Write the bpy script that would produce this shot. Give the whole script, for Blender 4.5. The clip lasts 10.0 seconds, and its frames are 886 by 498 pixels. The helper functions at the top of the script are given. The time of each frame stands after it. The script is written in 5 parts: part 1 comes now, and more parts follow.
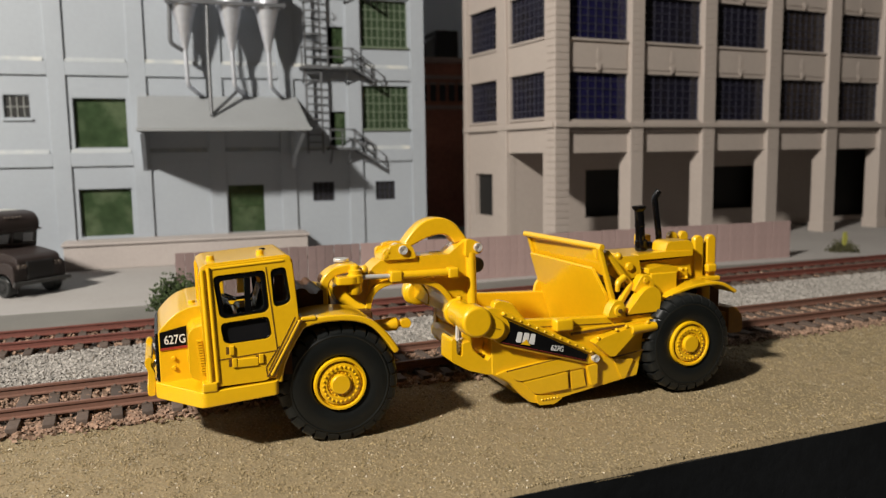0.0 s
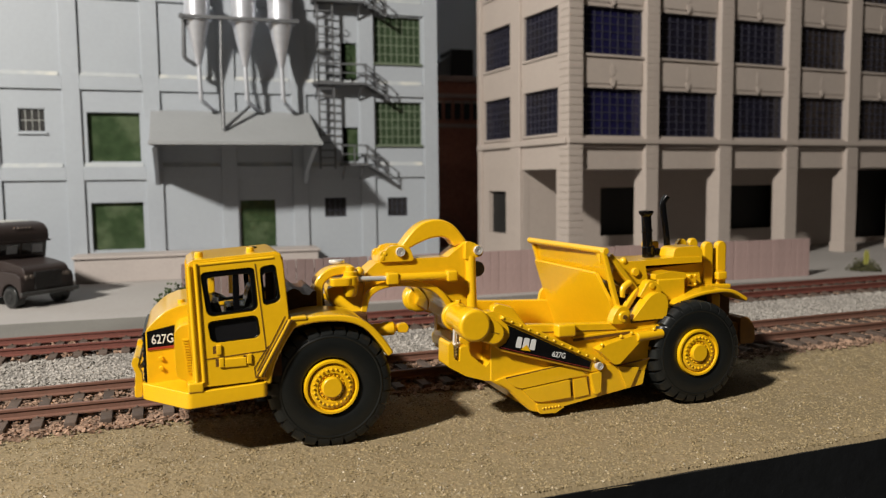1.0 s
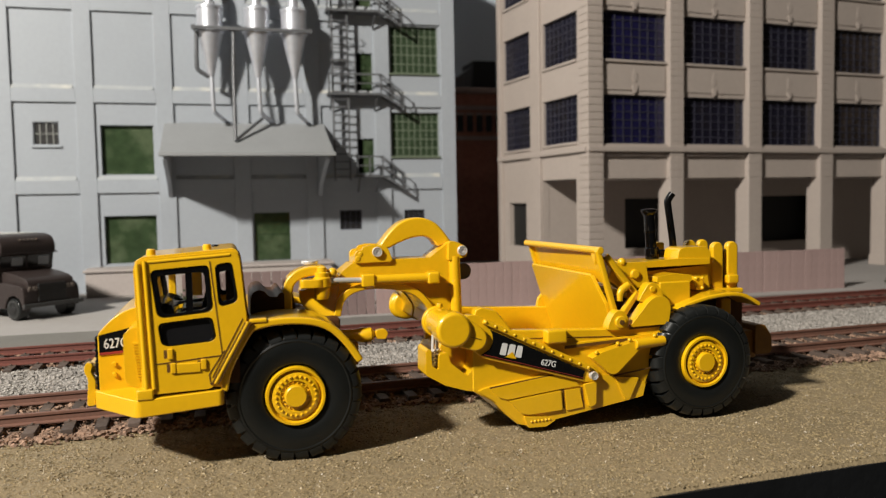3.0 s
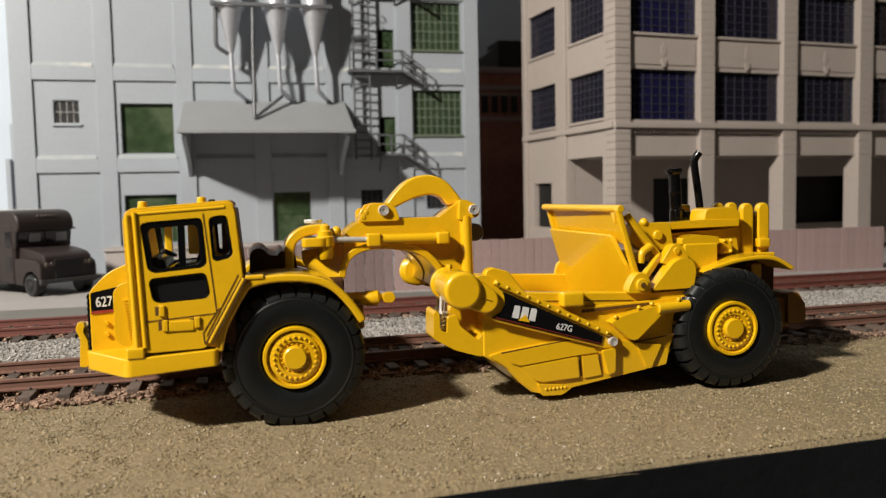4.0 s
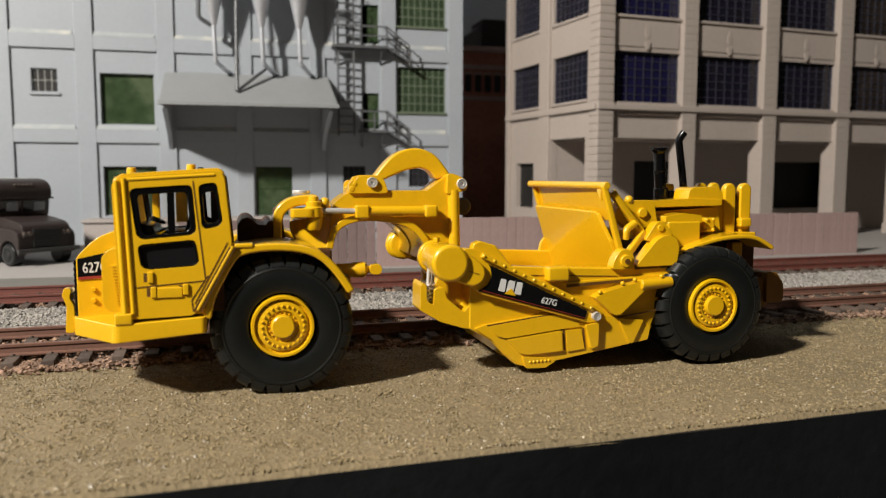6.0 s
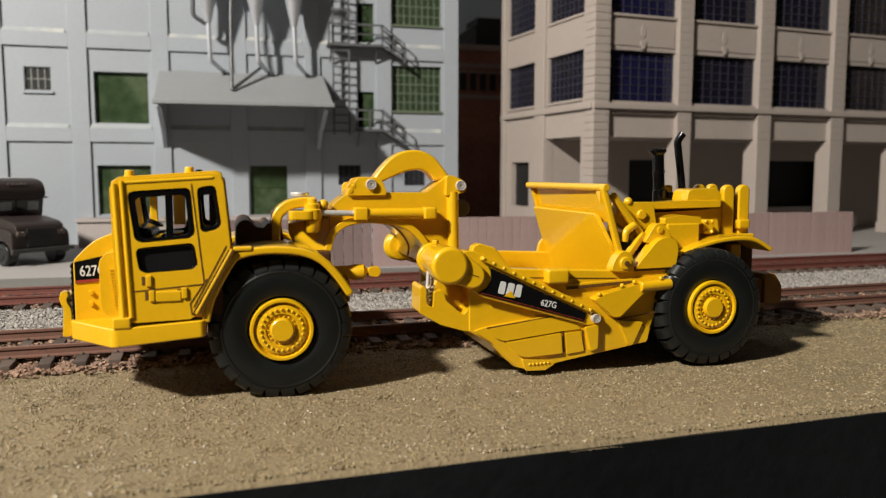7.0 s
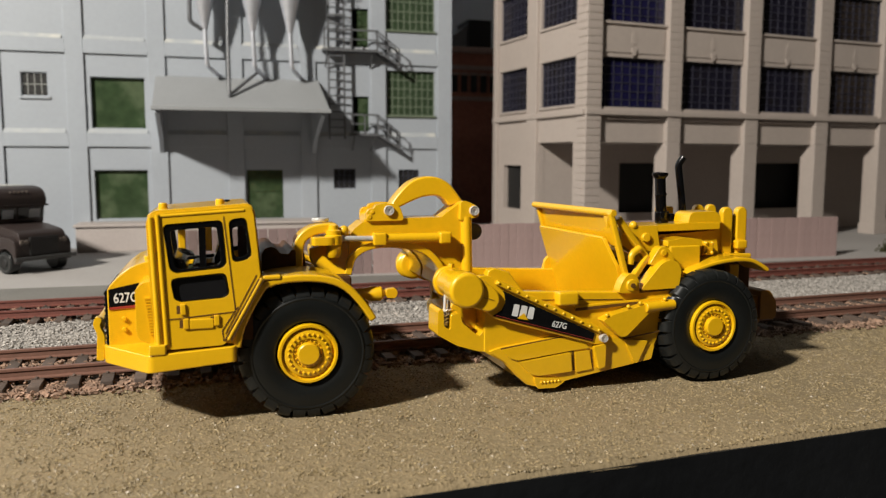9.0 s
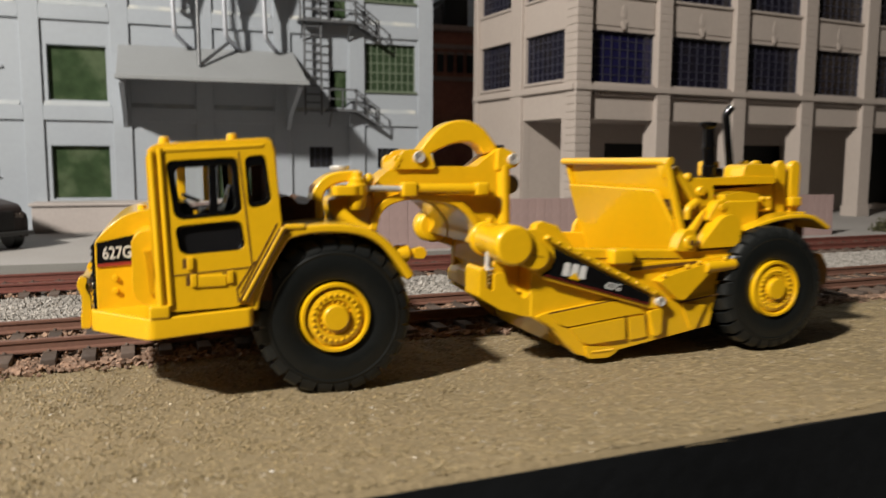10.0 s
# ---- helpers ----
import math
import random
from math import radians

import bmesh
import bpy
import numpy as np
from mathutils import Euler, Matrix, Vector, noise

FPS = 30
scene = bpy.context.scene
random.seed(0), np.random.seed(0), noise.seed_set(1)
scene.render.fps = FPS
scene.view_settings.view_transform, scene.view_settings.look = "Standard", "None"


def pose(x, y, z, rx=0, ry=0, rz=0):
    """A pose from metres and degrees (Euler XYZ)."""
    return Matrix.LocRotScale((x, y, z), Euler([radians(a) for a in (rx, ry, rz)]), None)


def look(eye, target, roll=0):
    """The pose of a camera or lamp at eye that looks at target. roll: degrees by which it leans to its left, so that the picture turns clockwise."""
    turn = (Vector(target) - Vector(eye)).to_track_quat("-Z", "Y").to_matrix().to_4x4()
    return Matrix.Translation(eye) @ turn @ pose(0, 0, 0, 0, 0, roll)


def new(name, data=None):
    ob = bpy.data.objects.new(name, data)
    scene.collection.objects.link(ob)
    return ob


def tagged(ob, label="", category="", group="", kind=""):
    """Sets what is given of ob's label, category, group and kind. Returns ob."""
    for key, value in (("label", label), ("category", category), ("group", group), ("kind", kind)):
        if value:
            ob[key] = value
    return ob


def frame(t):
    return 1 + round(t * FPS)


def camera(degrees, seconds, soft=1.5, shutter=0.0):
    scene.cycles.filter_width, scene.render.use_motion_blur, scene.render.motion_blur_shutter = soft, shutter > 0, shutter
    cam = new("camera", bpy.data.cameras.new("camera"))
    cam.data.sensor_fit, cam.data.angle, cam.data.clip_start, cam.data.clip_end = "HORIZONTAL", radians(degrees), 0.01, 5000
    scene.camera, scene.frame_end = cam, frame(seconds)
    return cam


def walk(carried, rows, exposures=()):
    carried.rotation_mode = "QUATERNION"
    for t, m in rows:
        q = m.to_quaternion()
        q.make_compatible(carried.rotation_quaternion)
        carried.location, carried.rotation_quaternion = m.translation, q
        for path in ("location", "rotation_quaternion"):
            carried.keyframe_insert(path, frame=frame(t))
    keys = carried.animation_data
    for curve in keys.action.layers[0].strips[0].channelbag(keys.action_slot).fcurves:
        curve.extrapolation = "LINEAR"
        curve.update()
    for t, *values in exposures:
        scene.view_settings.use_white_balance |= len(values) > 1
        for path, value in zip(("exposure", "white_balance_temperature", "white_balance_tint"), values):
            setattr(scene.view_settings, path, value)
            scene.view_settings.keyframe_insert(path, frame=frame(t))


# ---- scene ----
cam = camera(59.0, 10.0, soft=1.25, shutter=0.8)
cam.data.dof.use_dof, cam.data.dof.focus_distance, cam.data.dof.aperture_fstop = True, 0.165, 34.0
PATH = [
    (0, 1.36, -1.87, 56.53, 83.085, 0.893, -19.998),
    (0.5, 3.15, -1.47, 54.43, 84.361, 0.813, -19.161),
    (1, 7.13, 0.53, 50.91, 84.974, 0.654, -18.491),
    (1.5, 10.43, 2.07, 49.16, 85.543, 0.959, -17.669),
    (2, 12.36, 4.04, 46.93, 85.837, 0.806, -17.083),
    (3.3, 23.83, 9.43, 44.32, 86.616, 0.881, -15.219),
    (3.5, 24.65, 10.59, 41.15, 86.426, 0.669, -14.798),
    (4, 27.35, 14.83, 38.66, 85.937, 1.140, -13.590),
    (4.5, 25.49, 13.51, 38.48, 86.298, 0.726, -13.820),
    (5, 24.74, 13.95, 39.02, 86.239, 0.962, -14.289),
    (5.5, 25.50, 13.77, 37.13, 84.903, 0.268, -14.743),
    (7, 24.39, 14.91, 38.21, 84.318, -0.048, -15.589),
    (7.5, 23.46, 14.52, 38.92, 84.367, -0.248, -15.851),
    (8, 19.43, 13.24, 41.31, 84.147, 0.015, -16.401),
    (8.5, 17.98, 12.10, 42.33, 83.794, -0.085, -16.559),
    (9, 16.72, 11.00, 45.09, 83.705, -0.089, -16.834),
    (9.5, 14.45, 15.78, 41.65, 83.636, 0.742, -18.706),
    (10, 8.53, 32.82, 35.44, 83.422, -0.244, -20.066),
]
walk(cam, [(t, pose(x / 1000, y / 1000, z / 1000, rx, ry, rz)) for t, x, y, z, rx, ry, rz in PATH])

# ---- world, lamp, exposure ----
K = 0.001                       # lengths below are in millimetres
world = bpy.data.worlds.new("room_dark")
world.use_nodes = True
scene.world = world
world.node_tree.nodes["Background"].inputs[0].default_value = (0.75, 0.85, 1.0, 1)
world.node_tree.nodes["Background"].inputs[1].default_value = 0.015
lamp_data = bpy.data.lights.new("desk_lamp_light", "POINT")
lamp_data.energy, lamp_data.shadow_soft_size, lamp_data.color = 54.0, 0.027, (1.0, 0.945, 0.86)
desk_lamp = new("desk_lamp_light", lamp_data)
desk_lamp.location = (-0.500, -0.145, 0.517)
# added soft fill from above the front; no such lamp is known
fill_data = bpy.data.lights.new("fill_light", "AREA")
fill_data.energy, fill_data.size, fill_data.color = 0.3, 1.0, (1.0, 0.92, 0.82)
fill_light = new("fill_light", fill_data)
fill_light.matrix_world = look((0.4, -0.7, 1.38), (0.2, 0.35, 0.0))
scene.view_settings.exposure = 0.0


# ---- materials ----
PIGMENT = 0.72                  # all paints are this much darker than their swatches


def surf(name, col, rough=0.5, metal=0.0, var=0.15, fine=700, coarse=40, bump=0.15, depth=0.0002, coat=0.0, spot=None,
         island=0.0, per_object=0.0, spec=0.5, trans=0.0):
    """A surface with grain and larger blotches; fine and coarse are cycles a metre. spot: a second colour for the
    blotches.
    """
    m = bpy.data.materials.new(name)
    m.use_nodes = True
    t, n, link = m.node_tree, m.node_tree.nodes, m.node_tree.links
    b = n["Principled BSDF"]
    tc = n.new("ShaderNodeTexCoord")
    a, c = n.new("ShaderNodeTexNoise"), n.new("ShaderNodeTexNoise")
    for node, sc, det in ((a, fine, 4), (c, coarse, 5)):
        node.inputs["Scale"].default_value, node.inputs["Detail"].default_value = sc, det
        link.new(tc.outputs["Object"], node.inputs["Vector"])
    mixv = n.new("ShaderNodeMath")
    mixv.operation = "ADD"
    link.new(a.outputs["Fac"], mixv.inputs[0])
    link.new(c.outputs["Fac"], mixv.inputs[1])
    rng = n.new("ShaderNodeMapRange")
    rng.inputs["From Min"].default_value, rng.inputs["From Max"].default_value = 0.6, 1.4
    shade = 1.0 if metal > 0.5 else PIGMENT
    rng.inputs["To Min"].default_value, rng.inputs["To Max"].default_value = shade * (1 - var), shade * (1 + var)
    link.new(mixv.outputs[0], rng.inputs["Value"])
    last = rng.outputs[0]
    if island or per_object:
        src = n.new("ShaderNodeNewGeometry").outputs["Random Per Island"] if island else n.new("ShaderNodeObjectInfo").outputs["Random"]
        amt = island or per_object
        r2 = n.new("ShaderNodeMapRange")
        r2.inputs["To Min"].default_value, r2.inputs["To Max"].default_value = 1 - amt, 1 + amt
        link.new(src, r2.inputs["Value"])
        mul = n.new("ShaderNodeMath")
        mul.operation = "MULTIPLY"
        link.new(last, mul.inputs[0])
        link.new(r2.outputs[0], mul.inputs[1])
        last = mul.outputs[0]
    vm = n.new("ShaderNodeVectorMath")
    vm.operation = "SCALE"
    link.new(last, vm.inputs["Scale"])
    if spot:
        ramp = n.new("ShaderNodeMapRange")
        ramp.inputs["From Min"].default_value, ramp.inputs["From Max"].default_value = 0.48, 0.66
        link.new(c.outputs["Fac"], ramp.inputs["Value"])
        mx = n.new("ShaderNodeMix")
        mx.data_type = "RGBA"
        mx.inputs[6].default_value, mx.inputs[7].default_value = (*col, 1), (*spot, 1)
        link.new(ramp.outputs[0], mx.inputs[0])
        link.new(mx.outputs[2], vm.inputs[0])
    else:
        vm.inputs[0].default_value = col
    link.new(vm.outputs[0], b.inputs["Base Color"])
    rr = n.new("ShaderNodeMapRange")
    rr.inputs["To Min"].default_value, rr.inputs["To Max"].default_value = max(0.03, rough - 0.08), min(1, rough + 0.08)
    link.new(c.outputs["Fac"], rr.inputs["Value"])
    link.new(rr.outputs[0], b.inputs["Roughness"])
    b.inputs["Metallic"].default_value = metal
    b.inputs["Specular IOR Level"].default_value = spec
    b.inputs["Coat Weight"].default_value = coat
    b.inputs["Coat Roughness"].default_value = 0.09
    b.inputs["Transmission Weight"].default_value = trans
    if bump:
        bp = n.new("ShaderNodeBump")
        bp.inputs["Strength"].default_value, bp.inputs["Distance"].default_value = bump, depth
        link.new(a.outputs["Fac"], bp.inputs["Height"])
        link.new(bp.outputs[0], b.inputs["Normal"])
    return m


YELLOW = surf("yellow_enamel", (0.96, 0.545, 0.006), 0.32, var=0.05, fine=900, coarse=70, bump=0.06, depth=0.0001, coat=0.8)
RUBBER = surf("black_rubber", (0.0085, 0.0098, 0.0095), 0.34, var=0.25, fine=1500, coarse=120, bump=0.10, depth=0.0001, spec=0.42)
BLACK = surf("black_paint", (0.006, 0.006, 0.0065), 0.22, var=0.2, bump=0.05, spec=0.3)
# paler than the tyre: light on the lugs' shoulders put into the colour
LUG_RUBBER_LIT = surf("lit_lug_rubber", (0.0125, 0.0138, 0.0134), 0.40, var=0.35, fine=1500, coarse=160, bump=0.15, depth=0.0001, spec=0.4)
# brown of the joints, with the shade of grooves and recesses put in
SEAM = surf("brown_joint_and_shade", (0.13, 0.055, 0.004), 0.6, var=0.2, bump=0.05)
ENGINE = surf("dark_brown_engine_and_shade", (0.085, 0.036, 0.013), 0.5, var=0.35, bump=0.15, spec=0.2)
GLOSS_BLACK = surf("gloss_black_paint", (0.003, 0.003, 0.0034), 0.10, var=0.2, bump=0.0, spec=0.45)
DULL_BROWN = surf("dull_brown", (0.26, 0.115, 0.012), 0.4, var=0.2, bump=0.1)
CHROME = surf("bare_steel", (0.70, 0.68, 0.64), 0.33, metal=0.55, var=0.15, bump=0.15)
WHITE = surf("white_print", (0.80, 0.80, 0.78), 0.5, var=0.04, bump=0.0)
RED = surf("red_print", (0.35, 0.035, 0.02), 0.5, var=0.05, bump=0.0)
GREY_WALL = surf("grey_plastic_wall", (0.445, 0.482, 0.527), 0.42, var=0.05, fine=500, coarse=22, bump=0.08, spot=(0.415, 0.45, 0.495))
PALE_EDGE = surf("pale_blotched_edge", (0.455, 0.485, 0.505), 0.6, var=0.06, fine=500, coarse=110, bump=0.2, spot=(0.62, 0.62, 0.575))
BAR_GREY = surf("grey_window_bars", (0.36, 0.37, 0.35), 0.5, var=0.1, bump=0.1)
GREY_TRIM = surf("pale_plastic_trim", (0.58, 0.585, 0.56), 0.4, var=0.06, bump=0.08, spot=(0.66, 0.65, 0.58))
PLINTH = surf("pink_grey_plinth", (0.52, 0.46, 0.43), 0.7, var=0.10, bump=0.2)
ROOF_GREY = surf("canopy_grey", (0.35, 0.363, 0.372), 0.7, var=0.10, fine=900, bump=0.3)
STEEL = surf("dull_silver", (0.60, 0.62, 0.67), 0.33, metal=0.6, var=0.12, fine=400, coarse=60, bump=0.08)
DUCT = surf("grey_duct", (0.14, 0.145, 0.155), 0.4, metal=0.2, var=0.15, bump=0.1)
IRON = surf("grey_iron", (0.15, 0.155, 0.165), 0.5, metal=0.2, var=0.2, bump=0.1)
GREEN = surf("green_glazing", (0.045, 0.075, 0.034), 0.2, var=0.3, fine=260, coarse=85, bump=0.35, depth=0.0004, spot=(0.085, 0.115, 0.062))
GREEN_DARK = surf("dark_green_glazing", (0.050, 0.078, 0.042), 0.25, var=0.3, fine=300, coarse=70, bump=0.3, depth=0.0003)
MULLION = surf("grey_green_bars", (0.15, 0.185, 0.125), 0.5, var=0.1, bump=0.1)
# near-black put in for unlit insides; also colours panes and the roof hut
DARK = surf("near_black", (0.014, 0.013, 0.012), 0.7, var=0.3, bump=0.1)
BEIGE = surf("beige_stone_plastic", (0.53, 0.457, 0.408), 0.55, var=0.07, fine=450, coarse=25, bump=0.15, spot=(0.50, 0.43, 0.382))
JOINT = surf("beige_joint", (0.42, 0.36, 0.30), 0.8, var=0.1, bump=0.1)
NAVY = surf("dark_glazing", (0.013, 0.012, 0.024), 0.2, var=0.4, fine=200, coarse=45, bump=0.25, depth=0.0003, spot=(0.016, 0.013, 0.012))
BLUE = surf("navy_glazing", (0.014, 0.013, 0.060), 0.2, var=0.4, fine=200, coarse=45, bump=0.25, depth=0.0003, spot=(0.013, 0.012, 0.036))
# brown of the far bays' panes stands for what they reflect
REFLECT_GLASS = surf("brown_reflection_glazing", (0.030, 0.022, 0.018), 0.25, var=0.4, fine=200, coarse=45, bump=0.25, depth=0.0003, spot=(0.042, 0.032, 0.027))
BED_DARK = surf("dark_bed", (0.075, 0.055, 0.042), 0.95, var=0.3, fine=1200, bump=0.8)
NAVY_BAR = surf("dark_glazing_bars", (0.045, 0.045, 0.066), 0.4, var=0.15, bump=0.1)
BRICK_FAR = surf("dark_red_brick", (0.40, 0.155, 0.10), 0.8, var=0.35, fine=300, bump=0.3)
BRICK_BAND = surf("dull_band", (0.42, 0.30, 0.26), 0.8, var=0.25, bump=0.2)
BOARD = surf("mauve_boards", (0.44, 0.31, 0.29), 0.75, var=0.10, fine=600, bump=0.25, per_object=0.03)
BOARD_DARK = surf("dark_mauve_boards", (0.27, 0.19, 0.18), 0.8, var=0.15, fine=600, bump=0.3, per_object=0.15)
SAND = surf("tan_sand", (0.275, 0.21, 0.115), 0.9, var=0.26, fine=1150, coarse=35, bump=0.8, depth=0.0005, spot=(0.265, 0.20, 0.11))
GRAIN = surf("sand_grains", (0.315, 0.243, 0.132), 0.42, var=0.1, island=0.42, bump=0.0)
STONE_BROWN = surf("brown_ballast", (0.30, 0.19, 0.13), 0.85, var=0.15, fine=1500, bump=0.4, island=0.5)
STONE_GREY = surf("grey_ballast", (0.41, 0.38, 0.345), 0.85, var=0.12, fine=1500, bump=0.4, island=0.35)
BED_BROWN = surf("brown_bed", (0.16, 0.11, 0.075), 0.95, var=0.3, fine=1200, bump=0.8)
BED_GREY = surf("grey_bed", (0.30, 0.28, 0.25), 0.95, var=0.25, fine=1200, bump=0.8)
SLEEPER = surf("weathered_sleeper", (0.10, 0.070, 0.054), 0.8, var=0.3, fine=900, bump=0.5, per_object=0.25)
RAIL_RED = surf("red_rust_rail", (0.19, 0.062, 0.046), 0.6, var=0.2, fine=900, bump=0.2, spot=(0.17, 0.055, 0.04))
RAIL_BROWN = surf("brown_rust_rail", (0.205, 0.10, 0.07), 0.6, var=0.2, fine=900, bump=0.2, spot=(0.16, 0.08, 0.055))
PAVING = surf("pale_concrete", (0.45, 0.425, 0.405), 0.85, var=0.10, fine=800, coarse=14, bump=0.3, spot=(0.405, 0.38, 0.36))
ASPHALT = surf("grey_shoulder", (0.20, 0.19, 0.17), 0.9, var=0.25, fine=1200, coarse=30, bump=0.7)
FASCIA = surf("black_fascia", (0.0095, 0.0105, 0.012), 0.45, var=0.3, fine=350, coarse=30, bump=0.4, depth=0.0004)
VAN_BROWN = surf("dark_brown_van", (0.040, 0.029, 0.0265), 0.42, var=0.18, bump=0.1, spec=0.35)
VAN_TRIM = surf("van_dark_trim", (0.06, 0.06, 0.058), 0.4, var=0.15, bump=0.1)
VAN_BLACK = surf("van_black", (0.018, 0.017, 0.017), 0.5, var=0.2, bump=0.1)
GOLD = surf("gold_print", (0.55, 0.30, 0.02), 0.5, var=0.1, bump=0.0)
LAMP_GLASS = surf("dull_lamp_glass", (0.16, 0.13, 0.11), 0.2, var=0.1, bump=0.0)
LEAF = surf("dark_green_foam", (0.055, 0.085, 0.025), 0.9, var=0.3, island=0.5, bump=0.3)
LEAF_DRY = surf("olive_foam", (0.075, 0.072, 0.028), 0.9, var=0.3, island=0.45, bump=0.3)
STALK = surf("yellow_green_stalk", (0.34, 0.33, 0.06), 0.8, var=0.2, bump=0.2)
SKY_BOARD = surf("painted_backdrop", (0.76, 0.85, 0.95), 0.9, var=0.06, fine=20, coarse=3, bump=0.0)
ROOM = surf("room_paint", (0.07, 0.064, 0.058), 0.9, var=0.08, fine=30, coarse=3, bump=0.0)

NAVY_GLASS = surf("dark_window_film", (0.010, 0.010, 0.011), 0.10, var=0.3, fine=200, coarse=60, bump=0.0)


def glass(name, tint, rough=0.05):
    m = bpy.data.materials.new(name)
    m.use_nodes = True
    b = m.node_tree.nodes["Principled BSDF"]
    b.inputs["Base Color"].default_value = (*tint, 1)
    b.inputs["Transmission Weight"].default_value, b.inputs["Roughness"].default_value, b.inputs["IOR"].default_value = 1.0, rough, 1.05
    return m


CLEAR = glass("clear_window", (0.85, 0.85, 0.82))


# ---- mesh helpers (millimetres, world axes) ----
def box(bm, x0, x1, y0, y1, z0, z1):
    bmesh.ops.create_cube(bm, size=1, matrix=Matrix.Translation(((x0 + x1) / 2, (y0 + y1) / 2, (z0 + z1) / 2)) @ Matrix.Diagonal((x1 - x0, y1 - y0, z1 - z0, 1)))
    return bm


def axis_turn(d):
    return Vector(d).to_track_quat("Z", "Y").to_matrix().to_4x4()


def cyl(bm, p, q, r, r2=None, seg=20):
    p, q = Vector(p), Vector(q)
    bmesh.ops.create_cone(bm, cap_ends=True, segments=seg, radius1=r, radius2=r if r2 is None else r2, depth=(q - p).length,
                          matrix=Matrix.Translation((p + q) / 2) @ axis_turn(q - p))
    return bm


def ball(bm, p, r, squash=1.0, sub=2):
    bmesh.ops.create_icosphere(bm, subdivisions=sub, radius=r, matrix=Matrix.Translation(p) @ Matrix.Diagonal((1, squash, 1, 1)))
    return bm


def bar(bm, p, q, w, d=None):
    """A square bar from p to q, w wide and d deep."""
    p, q = Vector(p), Vector(q)
    bmesh.ops.create_cube(bm, size=1, matrix=Matrix.Translation((p + q) / 2) @ axis_turn(q - p) @ Matrix.Diagonal((w, d or w, (q - p).length, 1)))
    return bm


def tube(bm, pts, r, seg=12):
    """A bent pipe: rings carried along the points, the bends rounded."""
    p = [Vector(q) for q in pts]
    path = [p[0]]
    for i in range(1, len(p) - 1):
        k = min(1.6 * r, 0.4 * (p[i] - p[i - 1]).length, 0.4 * (p[i + 1] - p[i]).length)
        s, e = p[i] + (p[i - 1] - p[i]).normalized() * k, p[i] + (p[i + 1] - p[i]).normalized() * k
        path += [s * (1 - u) ** 2 + p[i] * 2 * u * (1 - u) + e * u * u for u in (0, 0.25, 0.5, 0.75, 1)]
    path.append(p[-1])
    d = (path[1] - path[0]).normalized()
    side = d.orthogonal().normalized()
    rings = []
    for i, q in enumerate(path):
        nd = (path[min(i + 1, len(path) - 1)] - path[max(i - 1, 0)]).normalized()
        side = (d.rotation_difference(nd) @ side).normalized()
        d = nd
        up = d.cross(side)
        rings.append([bm.verts.new(q + r * (side * math.cos(2 * math.pi * k / seg) + up * math.sin(2 * math.pi * k / seg))) for k in range(seg)])
    for x, y in zip(rings, rings[1:]):
        for k in range(seg):
            bm.faces.new((x[k], x[(k + 1) % seg], y[(k + 1) % seg], y[k]))
    bm.faces.new(rings[0])
    bm.faces.new(list(reversed(rings[-1])))
    return bm


def rounded(pts, r, n=3):
    """A polygon with its corners rounded."""
    out = []
    for i, p in enumerate(pts):
        p, a, b = Vector(p), Vector(pts[i - 1]), Vector(pts[(i + 1) % len(pts)])
        k = min(r, 0.45 * (a - p).length, 0.45 * (b - p).length)
        s, e = p + (a - p).normalized() * k, p + (b - p).normalized() * k
        for j in range(n + 1):
            u = j / n
            out.append(tuple(s * (1 - u) ** 2 + p * 2 * u * (1 - u) + e * u * u))
    return out


def plate(bm, outer, y0, y1, holes=(), axis="y"):
    """A flat plate with that outline and holes, in x and z from y0 to y1 (axis y), in y and z along x, or in x and y along z."""
    put = {"y": lambda a, b, c: (a, c, b), "x": lambda a, b, c: (c, a, b), "z": lambda a, b, c: (a, b, c)}[axis]
    tmp = bmesh.new()
    for loop in (outer, *holes):
        vs = [tmp.verts.new(put(a, b, y0)) for a, b in loop]
        for i in range(len(vs)):
            tmp.edges.new((vs[i - 1], vs[i]))
    if holes:
        bmesh.ops.triangle_fill(tmp, edges=tmp.edges[:], use_beauty=True, use_dissolve=False)
    else:
        tmp.faces.new(tmp.verts[:])
    ext = bmesh.ops.extrude_face_region(tmp, geom=tmp.faces[:])
    shift = Vector(put(0, 0, y1)) - Vector(put(0, 0, y0))
    bmesh.ops.translate(tmp, verts=[v for v in ext["geom"] if isinstance(v, bmesh.types.BMVert)], vec=shift)
    bmesh.ops.recalc_face_normals(tmp, faces=tmp.faces[:])
    me = bpy.data.meshes.new("tmp")
    tmp.to_mesh(me)
    tmp.free()
    bm.from_mesh(me)
    bpy.data.meshes.remove(me)
    return bm


def ribbon(bm, path, thick, y0, y1):
    """A bent strip along a path in x and z, from y0 to y1, its thickness below the path."""
    pts = [Vector(p) for p in path]
    under = []
    for i, p in enumerate(pts):
        d = (pts[min(i + 1, len(pts) - 1)] - pts[max(i - 1, 0)]).normalized()
        under.append(p + Vector((d.y, -d.x)) * thick)
    return plate(bm, [tuple(p) for p in pts] + [tuple(p) for p in reversed(under)], y0, y1)


